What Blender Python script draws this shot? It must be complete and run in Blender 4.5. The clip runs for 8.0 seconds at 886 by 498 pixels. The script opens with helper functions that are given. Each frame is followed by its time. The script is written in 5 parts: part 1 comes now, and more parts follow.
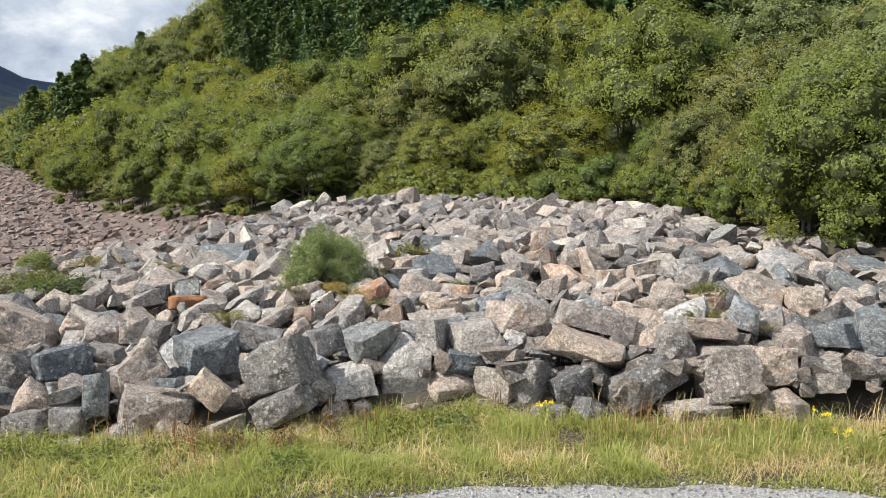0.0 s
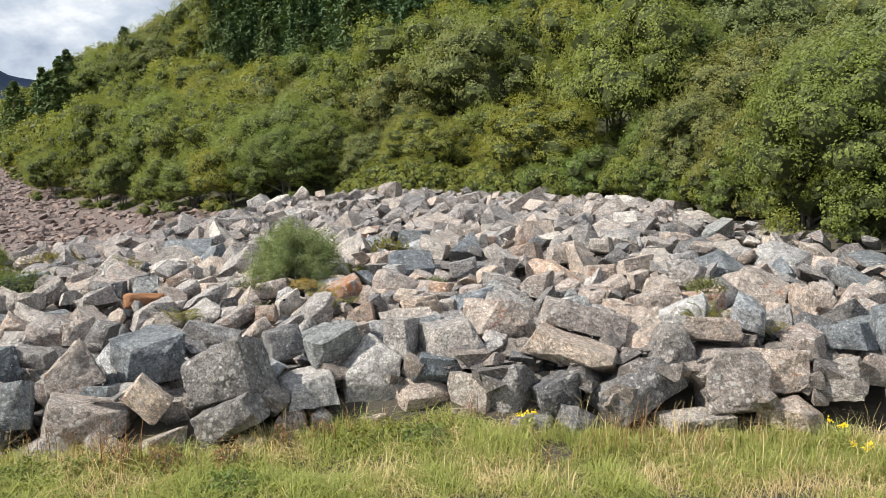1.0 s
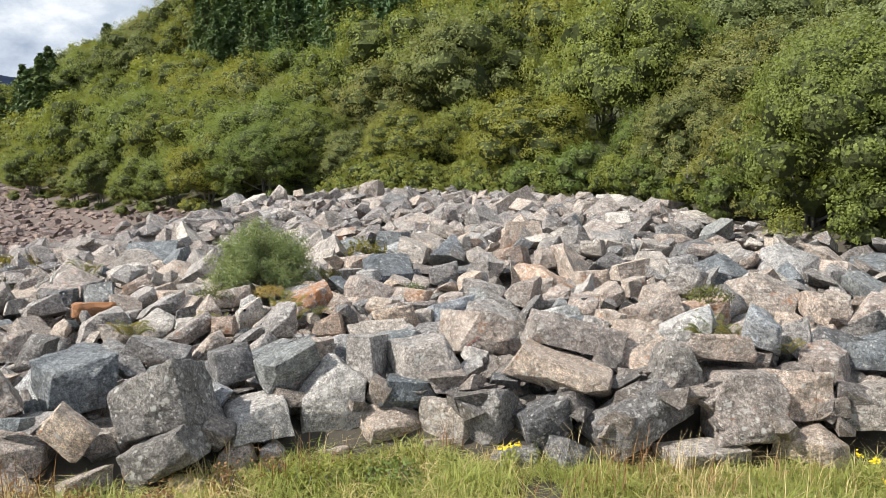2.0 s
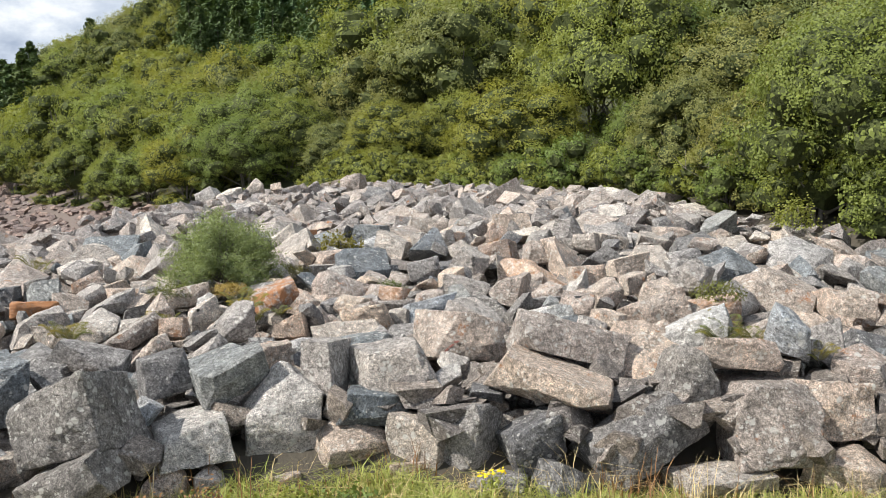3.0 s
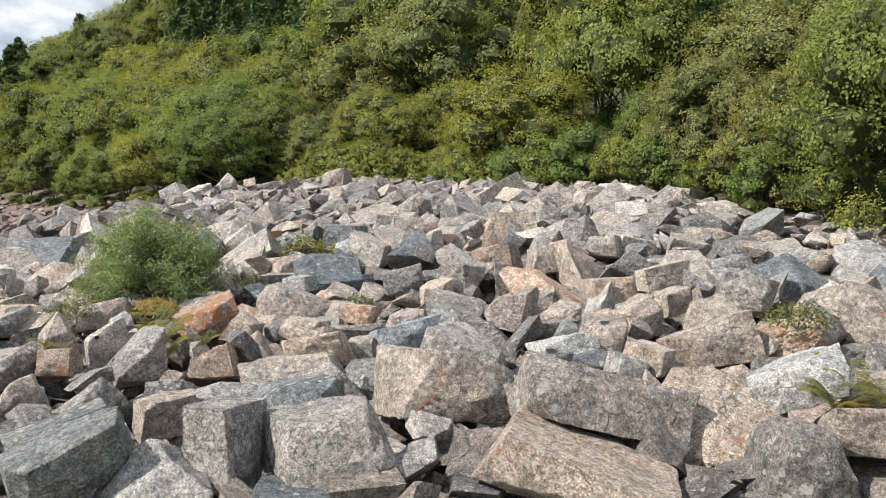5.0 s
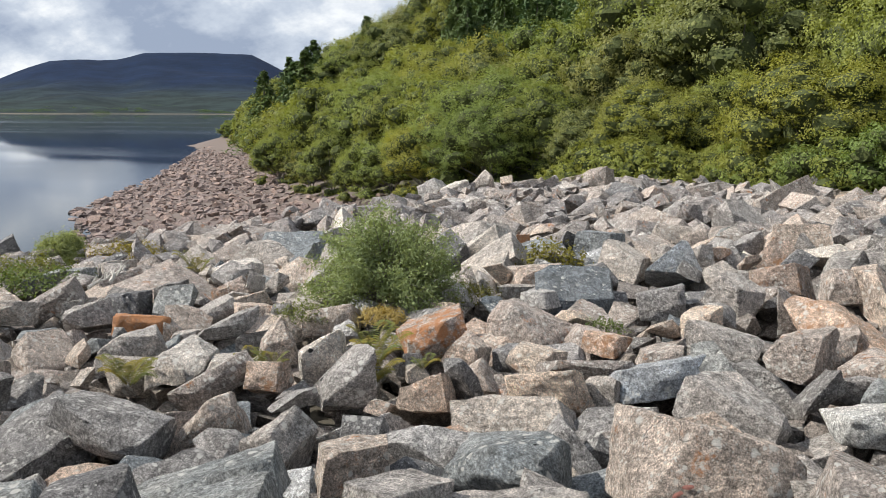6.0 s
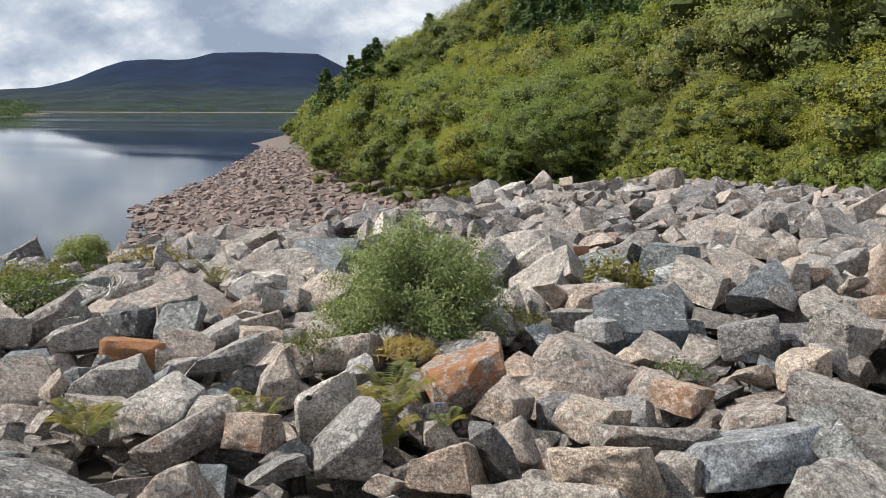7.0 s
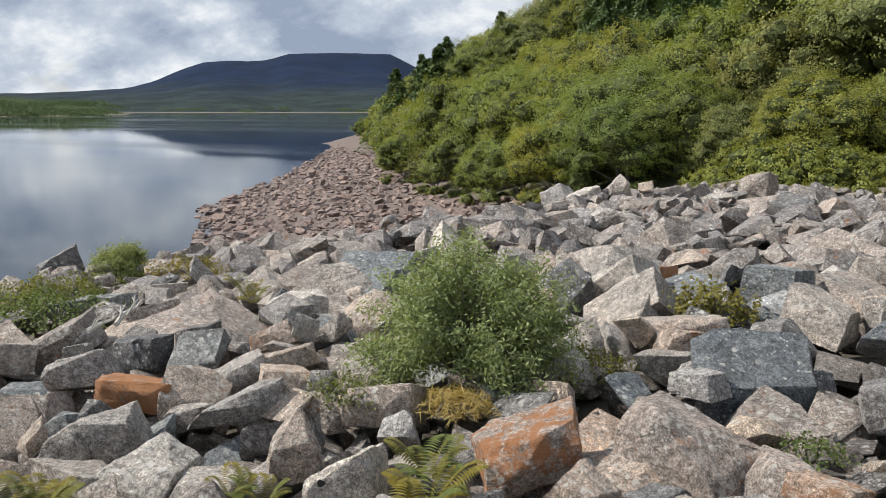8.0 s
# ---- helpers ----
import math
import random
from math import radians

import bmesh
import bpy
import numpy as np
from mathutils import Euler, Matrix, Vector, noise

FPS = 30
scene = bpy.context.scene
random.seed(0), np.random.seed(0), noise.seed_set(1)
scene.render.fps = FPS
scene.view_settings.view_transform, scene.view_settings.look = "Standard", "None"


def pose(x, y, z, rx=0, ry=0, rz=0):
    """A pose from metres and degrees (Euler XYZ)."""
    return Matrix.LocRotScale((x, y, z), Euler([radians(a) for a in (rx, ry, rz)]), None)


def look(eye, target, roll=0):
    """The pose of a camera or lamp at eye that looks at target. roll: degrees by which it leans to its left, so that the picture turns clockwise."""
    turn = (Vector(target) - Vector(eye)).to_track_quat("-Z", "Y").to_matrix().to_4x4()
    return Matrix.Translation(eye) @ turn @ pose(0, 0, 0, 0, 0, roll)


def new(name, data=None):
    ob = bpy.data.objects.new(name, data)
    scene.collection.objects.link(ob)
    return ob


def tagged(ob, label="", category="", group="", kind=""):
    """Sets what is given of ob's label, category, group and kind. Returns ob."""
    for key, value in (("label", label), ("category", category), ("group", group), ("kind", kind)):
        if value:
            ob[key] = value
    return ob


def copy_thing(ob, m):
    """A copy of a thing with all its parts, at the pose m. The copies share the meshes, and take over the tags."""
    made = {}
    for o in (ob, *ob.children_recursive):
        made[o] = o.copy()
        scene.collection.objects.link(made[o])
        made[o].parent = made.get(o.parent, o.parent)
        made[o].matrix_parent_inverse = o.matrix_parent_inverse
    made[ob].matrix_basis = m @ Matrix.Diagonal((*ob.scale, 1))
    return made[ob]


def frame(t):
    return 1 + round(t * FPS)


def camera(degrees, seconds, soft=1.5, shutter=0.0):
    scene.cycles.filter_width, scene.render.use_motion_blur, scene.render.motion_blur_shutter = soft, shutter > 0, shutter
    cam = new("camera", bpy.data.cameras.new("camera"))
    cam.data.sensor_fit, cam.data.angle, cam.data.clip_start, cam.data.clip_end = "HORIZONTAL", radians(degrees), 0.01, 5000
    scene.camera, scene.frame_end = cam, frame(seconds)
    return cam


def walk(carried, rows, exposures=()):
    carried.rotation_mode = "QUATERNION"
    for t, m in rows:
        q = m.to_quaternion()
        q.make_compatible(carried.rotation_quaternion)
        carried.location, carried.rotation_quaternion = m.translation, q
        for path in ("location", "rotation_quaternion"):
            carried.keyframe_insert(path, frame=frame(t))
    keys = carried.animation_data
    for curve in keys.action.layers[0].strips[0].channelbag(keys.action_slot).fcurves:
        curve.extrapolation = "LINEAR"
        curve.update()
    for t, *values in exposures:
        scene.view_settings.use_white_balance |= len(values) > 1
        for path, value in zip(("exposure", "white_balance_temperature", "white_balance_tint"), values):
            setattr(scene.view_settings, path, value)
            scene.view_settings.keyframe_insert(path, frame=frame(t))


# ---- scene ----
cam = camera(54.5, 8.0, soft=0.7)
PATH = [
    (0, (0.177, -0.280, 4.066), (0.134, 2.685, 3.612), 0.0),
    (0.5, (0.286, 0.342, 3.888), (0.264, 3.308, 3.434), 0.1),
    (1, (0.395, 0.984, 3.772), (0.390, 3.948, 3.315), 0.1),
    (1.5, (0.497, 1.659, 3.738), (0.510, 4.625, 3.279), 0.1),
    (3, (0.796, 3.763, 3.342), (0.862, 6.726, 2.878), 0.2),
    (3.5, (0.877, 4.488, 3.179), (0.959, 7.450, 2.716), 0.3),
    (4, (0.944, 5.226, 3.087), (1.038, 8.188, 2.623), 0.4),
    (4.2, (0.974, 5.487, 3.081), (1.069, 8.448, 2.612), 0.3),
    (5.3, (1.109, 7.254, 2.912), (1.135, 10.218, 2.454), 0.3),
    (5.5, (1.125, 7.548, 2.924), (0.906, 10.503, 2.457), 0.4),
    (6, (1.115, 8.348, 2.893), (0.280, 11.190, 2.417), 0.2),
    (6.5, (1.028, 9.204, 2.865), (-0.006, 11.979, 2.385), 0.2),
    (7, (0.852, 10.075, 2.828), (-0.188, 12.848, 2.346), 0.2),
    (7.5, (0.615, 10.931, 2.804), (-0.503, 13.672, 2.322), 0.1),
    (8, (0.320, 11.706, 2.797), (-0.944, 14.384, 2.314), 0.1),
]
walk(cam, [(t, look(eye, target, roll)) for t, eye, target, roll in PATH],
     exposures=[(0.0, 0.30), (3.0, 0.42), (6.0, 0.29), (8.0, 0.16)])

# ---------------------------------------------------------------- light
SUN_FROM = Vector((-0.67, -0.20, 0.70)).normalized()
world = bpy.data.worlds.new("sky")
scene.world = world
world.use_nodes = True


def sky_nodes():
    nt = world.node_tree
    nt.nodes.clear()
    N, L = nt.nodes.new, nt.links.new
    out, bg = N("ShaderNodeOutputWorld"), N("ShaderNodeBackground")
    sky = N("ShaderNodeTexSky")
    sky.sky_type, sky.sun_disc = "NISHITA", False
    sky.sun_elevation = math.asin(SUN_FROM.z)
    sky.sun_rotation = math.atan2(SUN_FROM.x, SUN_FROM.y)
    tc, sep = N("ShaderNodeTexCoord"), N("ShaderNodeSeparateXYZ")
    L(tc.outputs["Generated"], sep.inputs[0])
    # the layer of cloud lies flat overhead: its pattern shrinks towards the horizon
    h = N("ShaderNodeMath"); h.operation = "ADD"; h.inputs[1].default_value = 0.55
    L(sep.outputs["Z"], h.inputs[0])
    hm = N("ShaderNodeMath"); hm.operation = "MAXIMUM"; hm.inputs[1].default_value = 0.05
    L(h.outputs[0], hm.inputs[0])
    dx = N("ShaderNodeMath"); dx.operation = "DIVIDE"
    dy = N("ShaderNodeMath"); dy.operation = "DIVIDE"
    L(sep.outputs["X"], dx.inputs[0]); L(hm.outputs[0], dx.inputs[1])
    L(sep.outputs["Y"], dy.inputs[0]); L(hm.outputs[0], dy.inputs[1])
    co = N("ShaderNodeCombineXYZ")
    L(dx.outputs[0], co.inputs[0]); L(dy.outputs[0], co.inputs[1])
    mp = N("ShaderNodeMapping")
    mp.inputs["Location"].default_value = (3.1, 1.4, 0)
    L(co.outputs[0], mp.inputs[0])
    cover = N("ShaderNodeTexNoise")
    cover.inputs["Scale"].default_value, cover.inputs["Detail"].default_value = 2.5, 9
    cover.inputs["Roughness"].default_value = 0.55
    L(mp.outputs[0], cover.inputs["Vector"])
    mask = N("ShaderNodeValToRGB")
    mask.color_ramp.elements[0].position, mask.color_ramp.elements[1].position = 0.24, 0.38
    L(cover.outputs["Fac"], mask.inputs[0])
    # thick parts of the cloud are grey, thin edges white
    shade = N("ShaderNodeValToRGB")
    shade.color_ramp.elements[0].position, shade.color_ramp.elements[0].color = 0.42, (10.6, 11.0, 11.4, 1)
    shade.color_ramp.elements[1].position, shade.color_ramp.elements[1].color = 0.585, (3.9, 4.7, 6.2, 1)
    e = shade.color_ramp.elements.new(0.49); e.color = (6.7, 7.5, 8.7, 1)
    tex = N("ShaderNodeTexNoise")
    tex.inputs["Scale"].default_value, tex.inputs["Detail"].default_value = 6.5, 10
    tex.inputs["Roughness"].default_value = 0.6
    L(mp.outputs[0], tex.inputs["Vector"])
    av = N("ShaderNodeMath"); av.operation = "MULTIPLY_ADD"
    av.inputs[1].default_value, av.inputs[2].default_value = 0.55, 0.0
    L(cover.outputs["Fac"], av.inputs[0])
    av2 = N("ShaderNodeMath"); av2.operation = "MULTIPLY_ADD"; av2.inputs[1].default_value = 0.45
    L(tex.outputs["Fac"], av2.inputs[0]); L(av.outputs[0], av2.inputs[2])
    L(av2.outputs[0], shade.inputs[0])
    mix = N("ShaderNodeMix"); mix.data_type = "RGBA"
    L(mask.outputs[0], mix.inputs["Factor"])
    L(sky.outputs[0], mix.inputs["A"]); L(shade.outputs[0], mix.inputs["B"])
    L(mix.outputs["Result"], bg.inputs[0])
    bg.inputs[1].default_value = 0.074
    L(bg.outputs[0], out.inputs[0])


sky_nodes()
lamp = bpy.data.lights.new("sun", "SUN")
lamp.energy, lamp.angle, lamp.color = 5.0, radians(0.53), (1.0, 0.95, 0.87)
sun = new("sun", lamp)
sun.matrix_world = look(SUN_FROM * 50, (0, 0, 0))


# ---------------------------------------------------------------- materials
def material(name):
    m = bpy.data.materials.new(name)
    m.use_nodes = True
    nt = m.node_tree
    return m, nt, nt.nodes["Principled BSDF"]


def noise_node(nt, vec, scale, detail=4, rough=0.5):
    n = nt.nodes.new("ShaderNodeTexNoise")
    n.inputs["Scale"].default_value, n.inputs["Detail"].default_value = scale, detail
    n.inputs["Roughness"].default_value = rough
    if vec is not None:
        nt.links.new(vec, n.inputs["Vector"])
    return n.outputs["Fac"]


def ramp(nt, fac, stops):
    r = nt.nodes.new("ShaderNodeValToRGB")
    el = r.color_ramp.elements
    while len(el) < len(stops):
        el.new(0.5)
    for e, (p, c) in zip(el, stops):
        e.position = p
        e.color = (*c, 1) if len(c) == 3 else c
    nt.links.new(fac, r.inputs[0])
    return r.outputs[0]


def grey(v):
    return (v, v, v)


def blend(nt, fac, a, b, mode="MIX"):
    x = nt.nodes.new("ShaderNodeMix")
    x.data_type, x.blend_type = "RGBA", mode
    for key, v in (("Factor", fac), ("A", a), ("B", b)):
        if isinstance(v, (int, float)):
            x.inputs[key].default_value = v
        elif isinstance(v, tuple):
            x.inputs[key].default_value = (*v, 1)
        else:
            nt.links.new(v, x.inputs[key])
    return x.outputs["Result"]


def maths(nt, op, a, b=0.0):
    x = nt.nodes.new("ShaderNodeMath")
    x.operation = op
    for i, v in enumerate((a, b)):
        if isinstance(v, (int, float)):
            x.inputs[i].default_value = v
        else:
            nt.links.new(v, x.inputs[i])
    return x.outputs[0]


def bump(nt, bsdf, height, strength, dist):
    b = nt.nodes.new("ShaderNodeBump")
    b.inputs["Strength"].default_value, b.inputs["Distance"].default_value = strength, dist
    nt.links.new(height, b.inputs["Height"])
    nt.links.new(b.outputs[0], bsdf.inputs["Normal"])


def object_coords(nt):
    """Object coordinates, shifted at random from object to object."""
    tc, oi = nt.nodes.new("ShaderNodeTexCoord"), nt.nodes.new("ShaderNodeObjectInfo")
    sc = nt.nodes.new("ShaderNodeVectorMath"); sc.operation = "SCALE"
    cb = nt.nodes.new("ShaderNodeCombineXYZ")
    for i in range(3):
        nt.links.new(oi.outputs["Random"], cb.inputs[i])
    nt.links.new(cb.outputs[0], sc.inputs[0])
    sc.inputs["Scale"].default_value = 37.0
    ad = nt.nodes.new("ShaderNodeVectorMath"); ad.operation = "ADD"
    nt.links.new(tc.outputs["Object"], ad.inputs[0]); nt.links.new(sc.outputs[0], ad.inputs[1])
    return ad.outputs[0], oi.outputs["Random"]


def rock_material(name, c1, c2, lichen=0.5, orange=0.0, orange_col=(0.60, 0.22, 0.06), island=False, band=0.35):
    m, nt, bsdf = material(name)
    c1, c2 = tuple(k * c for k, c in zip((1.28, 1.225, 1.21), c1)), tuple(k * c for k, c in zip((1.28, 1.225, 1.21), c2))
    vec, rnd = object_coords(nt)
    if island:
        rnd = nt.nodes.new("ShaderNodeNewGeometry").outputs["Random Per Island"]
    large = noise_node(nt, vec, 1.6, 6, 0.6)
    cover = noise_node(nt, vec, 5.5, 8, 0.68)
    grain = noise_node(nt, vec, 75, 5, 0.85)
    mid = noise_node(nt, vec, 24, 8, 0.75)
    chip = nt.nodes.new("ShaderNodeTexVoronoi")
    chip.inputs["Scale"].default_value = 13
    nt.links.new(vec, chip.inputs["Vector"])
    # foliation: stretched noise
    mp = nt.nodes.new("ShaderNodeMapping")
    mp.inputs["Scale"].default_value = (5, 8, 20)
    mp.inputs["Rotation"].default_value = (0.5, 0.3, 0)
    nt.links.new(vec, mp.inputs[0])
    folia = noise_node(nt, mp.outputs[0], 1.0, 6, 0.65)
    col = blend(nt, ramp(nt, large, [(0.35, grey(0)), (0.65, grey(1))]), c1, c2)
    col = blend(nt, band, col, ramp(nt, folia, [(0.3, grey(0.5)), (0.5, grey(0.97)), (0.7, grey(1.25))]), "MULTIPLY")
    col = blend(nt, 0.9, col, ramp(nt, mid, [(0.37, grey(0.45)), (0.5, grey(1.0)), (0.62, grey(1.5))]), "MULTIPLY")
    col = blend(nt, 0.8, col, ramp(nt, grain, [(0.41, grey(0.36)), (0.5, grey(1.02)), (0.59, grey(1.8))]), "MULTIPLY")
    col = blend(nt, 0.9, col, ramp(nt, cover, [(0.34, grey(0.62)), (0.5, grey(1.0)), (0.62, grey(1.3))]), "MULTIPLY")
    # thin open cracks
    vo = nt.nodes.new("ShaderNodeTexVoronoi")
    vo.feature = "DISTANCE_TO_EDGE"
    vo.inputs["Scale"].default_value = 2.1
    far_off = nt.nodes.new("ShaderNodeVectorMath"); far_off.operation = "MULTIPLY_ADD"
    wave = nt.nodes.new("ShaderNodeTexNoise"); wave.inputs["Scale"].default_value, wave.inputs["Detail"].default_value = 4.0, 6
    nt.links.new(vec, wave.inputs["Vector"])
    nt.links.new(wave.outputs["Color"], far_off.inputs[0])
    far_off.inputs[1].default_value = (0.35, 0.35, 0.35)
    nt.links.new(vec, far_off.inputs[2])
    nt.links.new(far_off.outputs[0], vo.inputs["Vector"])
    crack = maths(nt, "MULTIPLY", ramp(nt, vo.outputs["Distance"], [(0.003, grey(1)), (0.013, grey(0))]), ramp(nt, large, [(0.52, grey(0)), (0.60, grey(1))]))
    col = blend(nt, maths(nt, "MULTIPLY", crack, 0.5), col, (0.05, 0.047, 0.042))
    # overall tone from stone to stone
    col = blend(nt, 1.0, col, ramp(nt, rnd, [(0.0, (0.72, 0.74, 0.77)), (0.5, grey(1.0)), (1.0, (1.2, 1.14, 1.06))]), "MULTIPLY")
    # dark weathering film in patches
    film = ramp(nt, noise_node(nt, vec, 4.6, 9, 0.78), [(0.5, grey(0)), (0.64, grey(1))])
    col = blend(nt, maths(nt, "MULTIPLY", film, 0.30), col, (0.07, 0.07, 0.066))
    # pale crusts of lichen: round spots in two sizes, in patches
    for scale, size, seed in ((9.0, 0.30, 0), (21.0, 0.33, 5), (44.0, 0.30, 11)):
        vo = nt.nodes.new("ShaderNodeTexVoronoi")
        vo.inputs["Scale"].default_value = scale
        vo.inputs["Randomness"].default_value = 1.0
        wob = nt.nodes.new("ShaderNodeVectorMath"); wob.operation = "ADD"
        nz = nt.nodes.new("ShaderNodeTexNoise"); nz.inputs["Scale"].default_value = scale * 2.2
        nt.links.new(vec, nz.inputs["Vector"])
        sv = nt.nodes.new("ShaderNodeVectorMath"); sv.operation = "SCALE"; sv.inputs["Scale"].default_value = 0.55 / scale
        nt.links.new(nz.outputs["Color"], sv.inputs[0])
        nt.links.new(vec, wob.inputs[0]); nt.links.new(sv.outputs[0], wob.inputs[1])
        nt.links.new(wob.outputs[0], vo.inputs["Vector"])
        spot = ramp(nt, vo.outputs["Distance"], [(size * 0.75, grey(1)), (size, grey(0))])
        where = ramp(nt, noise_node(nt, vec, 2.3 + seed, 4), [(0.60 - 0.2 * lichen, grey(0)), (0.68 - 0.15 * lichen, grey(1))])
        one = maths(nt, "MULTIPLY", maths(nt, "MULTIPLY", spot, where), 0.72)
        col = blend(nt, one, col, (0.70, 0.69, 0.65))
    if orange:
        o = ramp(nt, noise_node(nt, vec, 4.2, 10, 0.8), [(0.60 - 0.125 * orange, grey(0)), (0.66 - 0.115 * orange, grey(1))])
        col = blend(nt, maths(nt, "MULTIPLY", o, 0.85), col, blend(nt, mid, orange_col, (0.30, 0.16, 0.08)))
    nt.links.new(col, bsdf.inputs["Base Color"])
    bsdf.inputs["Roughness"].default_value = 0.82
    bsdf.inputs["Specular IOR Level"].default_value = 0.3
    hgt = maths(nt, "ADD", maths(nt, "MULTIPLY", folia, 0.6), maths(nt, "ADD", maths(nt, "ADD", mid, maths(nt, "MULTIPLY", chip.outputs["Distance"], 0.45)), maths(nt, "MULTIPLY", grain, 0.3)))
    bump(nt, bsdf, maths(nt, "SUBTRACT", hgt, maths(nt, "MULTIPLY", crack, 0.4)), 1.0, 0.05)
    return m


ROCK = {
    "grey": rock_material("rock_grey", (0.27, 0.265, 0.255), (0.36, 0.34, 0.315), 0.6),
    "pale": rock_material("rock_pale", (0.37, 0.365, 0.35), (0.46, 0.445, 0.415), 0.8),
    "dark": rock_material("rock_dark", (0.145, 0.147, 0.15), (0.215, 0.215, 0.21), 0.5),
    "blue": rock_material("rock_blue", (0.145, 0.17, 0.185), (0.24, 0.26, 0.265), 0.35),
    "paleblue": rock_material("rock_paleblue", (0.34, 0.375, 0.395), (0.46, 0.47, 0.465), 0.4, band=0.3),
    "tan": rock_material("rock_tan", (0.39, 0.325, 0.275), (0.35, 0.32, 0.29), 0.6, 0.1),
    "brown": rock_material("rock_brown", (0.30, 0.27, 0.24), (0.37, 0.325, 0.285), 0.7, 0.05),
    "cream": rock_material("rock_cream", (0.47, 0.41, 0.34), (0.42, 0.37, 0.32), 0.5, 0.1, band=0.3),
    "orange": rock_material("rock_orange", (0.42, 0.32, 0.25), (0.36, 0.31, 0.27), 0.6, 0.62, (0.46, 0.22, 0.10)),
    "crust": rock_material("rock_crust", (0.34, 0.29, 0.25), (0.40, 0.34, 0.29), 0.3, 2.0, (0.62, 0.24, 0.07)),
    "rust": rock_material("rock_rust", (0.32, 0.28, 0.25), (0.37, 0.33, 0.29), 0.5, 1.1),
}
TONES = ["grey"] * 10 + ["tan"] * 3 + ["brown"] * 5 + ["dark"] * 6 + ["blue"] * 3 + ["pale"] * 2 + ["cream"] + ["paleblue"] + ["orange"]
FIELD_ROCK = rock_material("rock_field", (0.205, 0.20, 0.195), (0.30, 0.275, 0.255), 0.6, 0.08, island=True)
BEACH_ROCK = rock_material("rock_beach", (0.165, 0.132, 0.122), (0.25, 0.198, 0.178), 0.15, island=True, band=0.2)
RUBBLE = rock_material("rock_rubble", (0.16, 0.15, 0.14), (0.25, 0.23, 0.21), 0.3, island=True)
GRAVEL_STONE = rock_material("gravel_stone", (0.33, 0.33, 0.34), (0.45, 0.44, 0.44), 0.1, island=True, band=0.1)


def ground_material():
    m, nt, bsdf = material("earth")
    tc = nt.nodes.new("ShaderNodeTexCoord")
    vec = tc.outputs["Object"]
    sep = nt.nodes.new("ShaderNodeSeparateXYZ")
    nt.links.new(vec, sep.inputs[0])
    big, fine = noise_node(nt, vec, 0.5, 6), noise_node(nt, vec, 14, 8, 0.7)
    soil = blend(nt, fine, (0.045, 0.04, 0.032), (0.11, 0.095, 0.07))
    hill = maths(nt, "MAXIMUM", ramp(nt, maths(nt, "MULTIPLY", sep.outputs["Y"], 0.01), [(0.335, grey(0)), (0.37, grey(1))]), ramp(nt, maths(nt, "MULTIPLY", sep.outputs["Z"], 0.1), [(0.16, grey(0)), (0.2, grey(1))]))
    soil = blend(nt, maths(nt, "MULTIPLY", hill, ramp(nt, big, [(0.4, grey(0.8)), (0.6, grey(1))])), soil, blend(nt, fine, (0.03, 0.04, 0.014), (0.08, 0.09, 0.03)))
    # grit between the stones of the shore, below the level of the embankment
    shore = ramp(nt, maths(nt, "ADD", maths(nt, "MULTIPLY", sep.outputs["Z"], 0.1), 0.6), [(0.32, grey(1)), (0.55, grey(0))])
    soil = blend(nt, shore, soil, blend(nt, fine, (0.095, 0.075, 0.066), (0.20, 0.158, 0.138)))
    nt.links.new(soil, bsdf.inputs["Base Color"])
    bsdf.inputs["Roughness"].default_value = 0.95
    bump(nt, bsdf, fine, 0.8, 0.05)
    return m


def gravel_material():
    m, nt, bsdf = material("gravel")
    vec = nt.nodes.new("ShaderNodeTexCoord").outputs["Object"]
    vo = nt.nodes.new("ShaderNodeTexVoronoi")
    vo.inputs["Scale"].default_value = 42
    nt.links.new(vec, vo.inputs["Vector"])
    bw = nt.nodes.new("ShaderNodeRGBToBW")
    nt.links.new(vo.outputs["Color"], bw.inputs[0])
    col = ramp(nt, bw.outputs[0], [(0.1, (0.20, 0.20, 0.205)), (0.6, (0.36, 0.36, 0.365)), (0.95, (0.52, 0.51, 0.50))])
    col = blend(nt, maths(nt, "MULTIPLY", noise_node(nt, vec, 1.2, 5), 0.4), col, (0.30, 0.28, 0.25))
    nt.links.new(col, bsdf.inputs["Base Color"])
    bsdf.inputs["Roughness"].default_value = 0.9
    bump(nt, bsdf, maths(nt, "SUBTRACT", 1.0, vo.outputs["Distance"]), 1.0, 0.02)
    return m


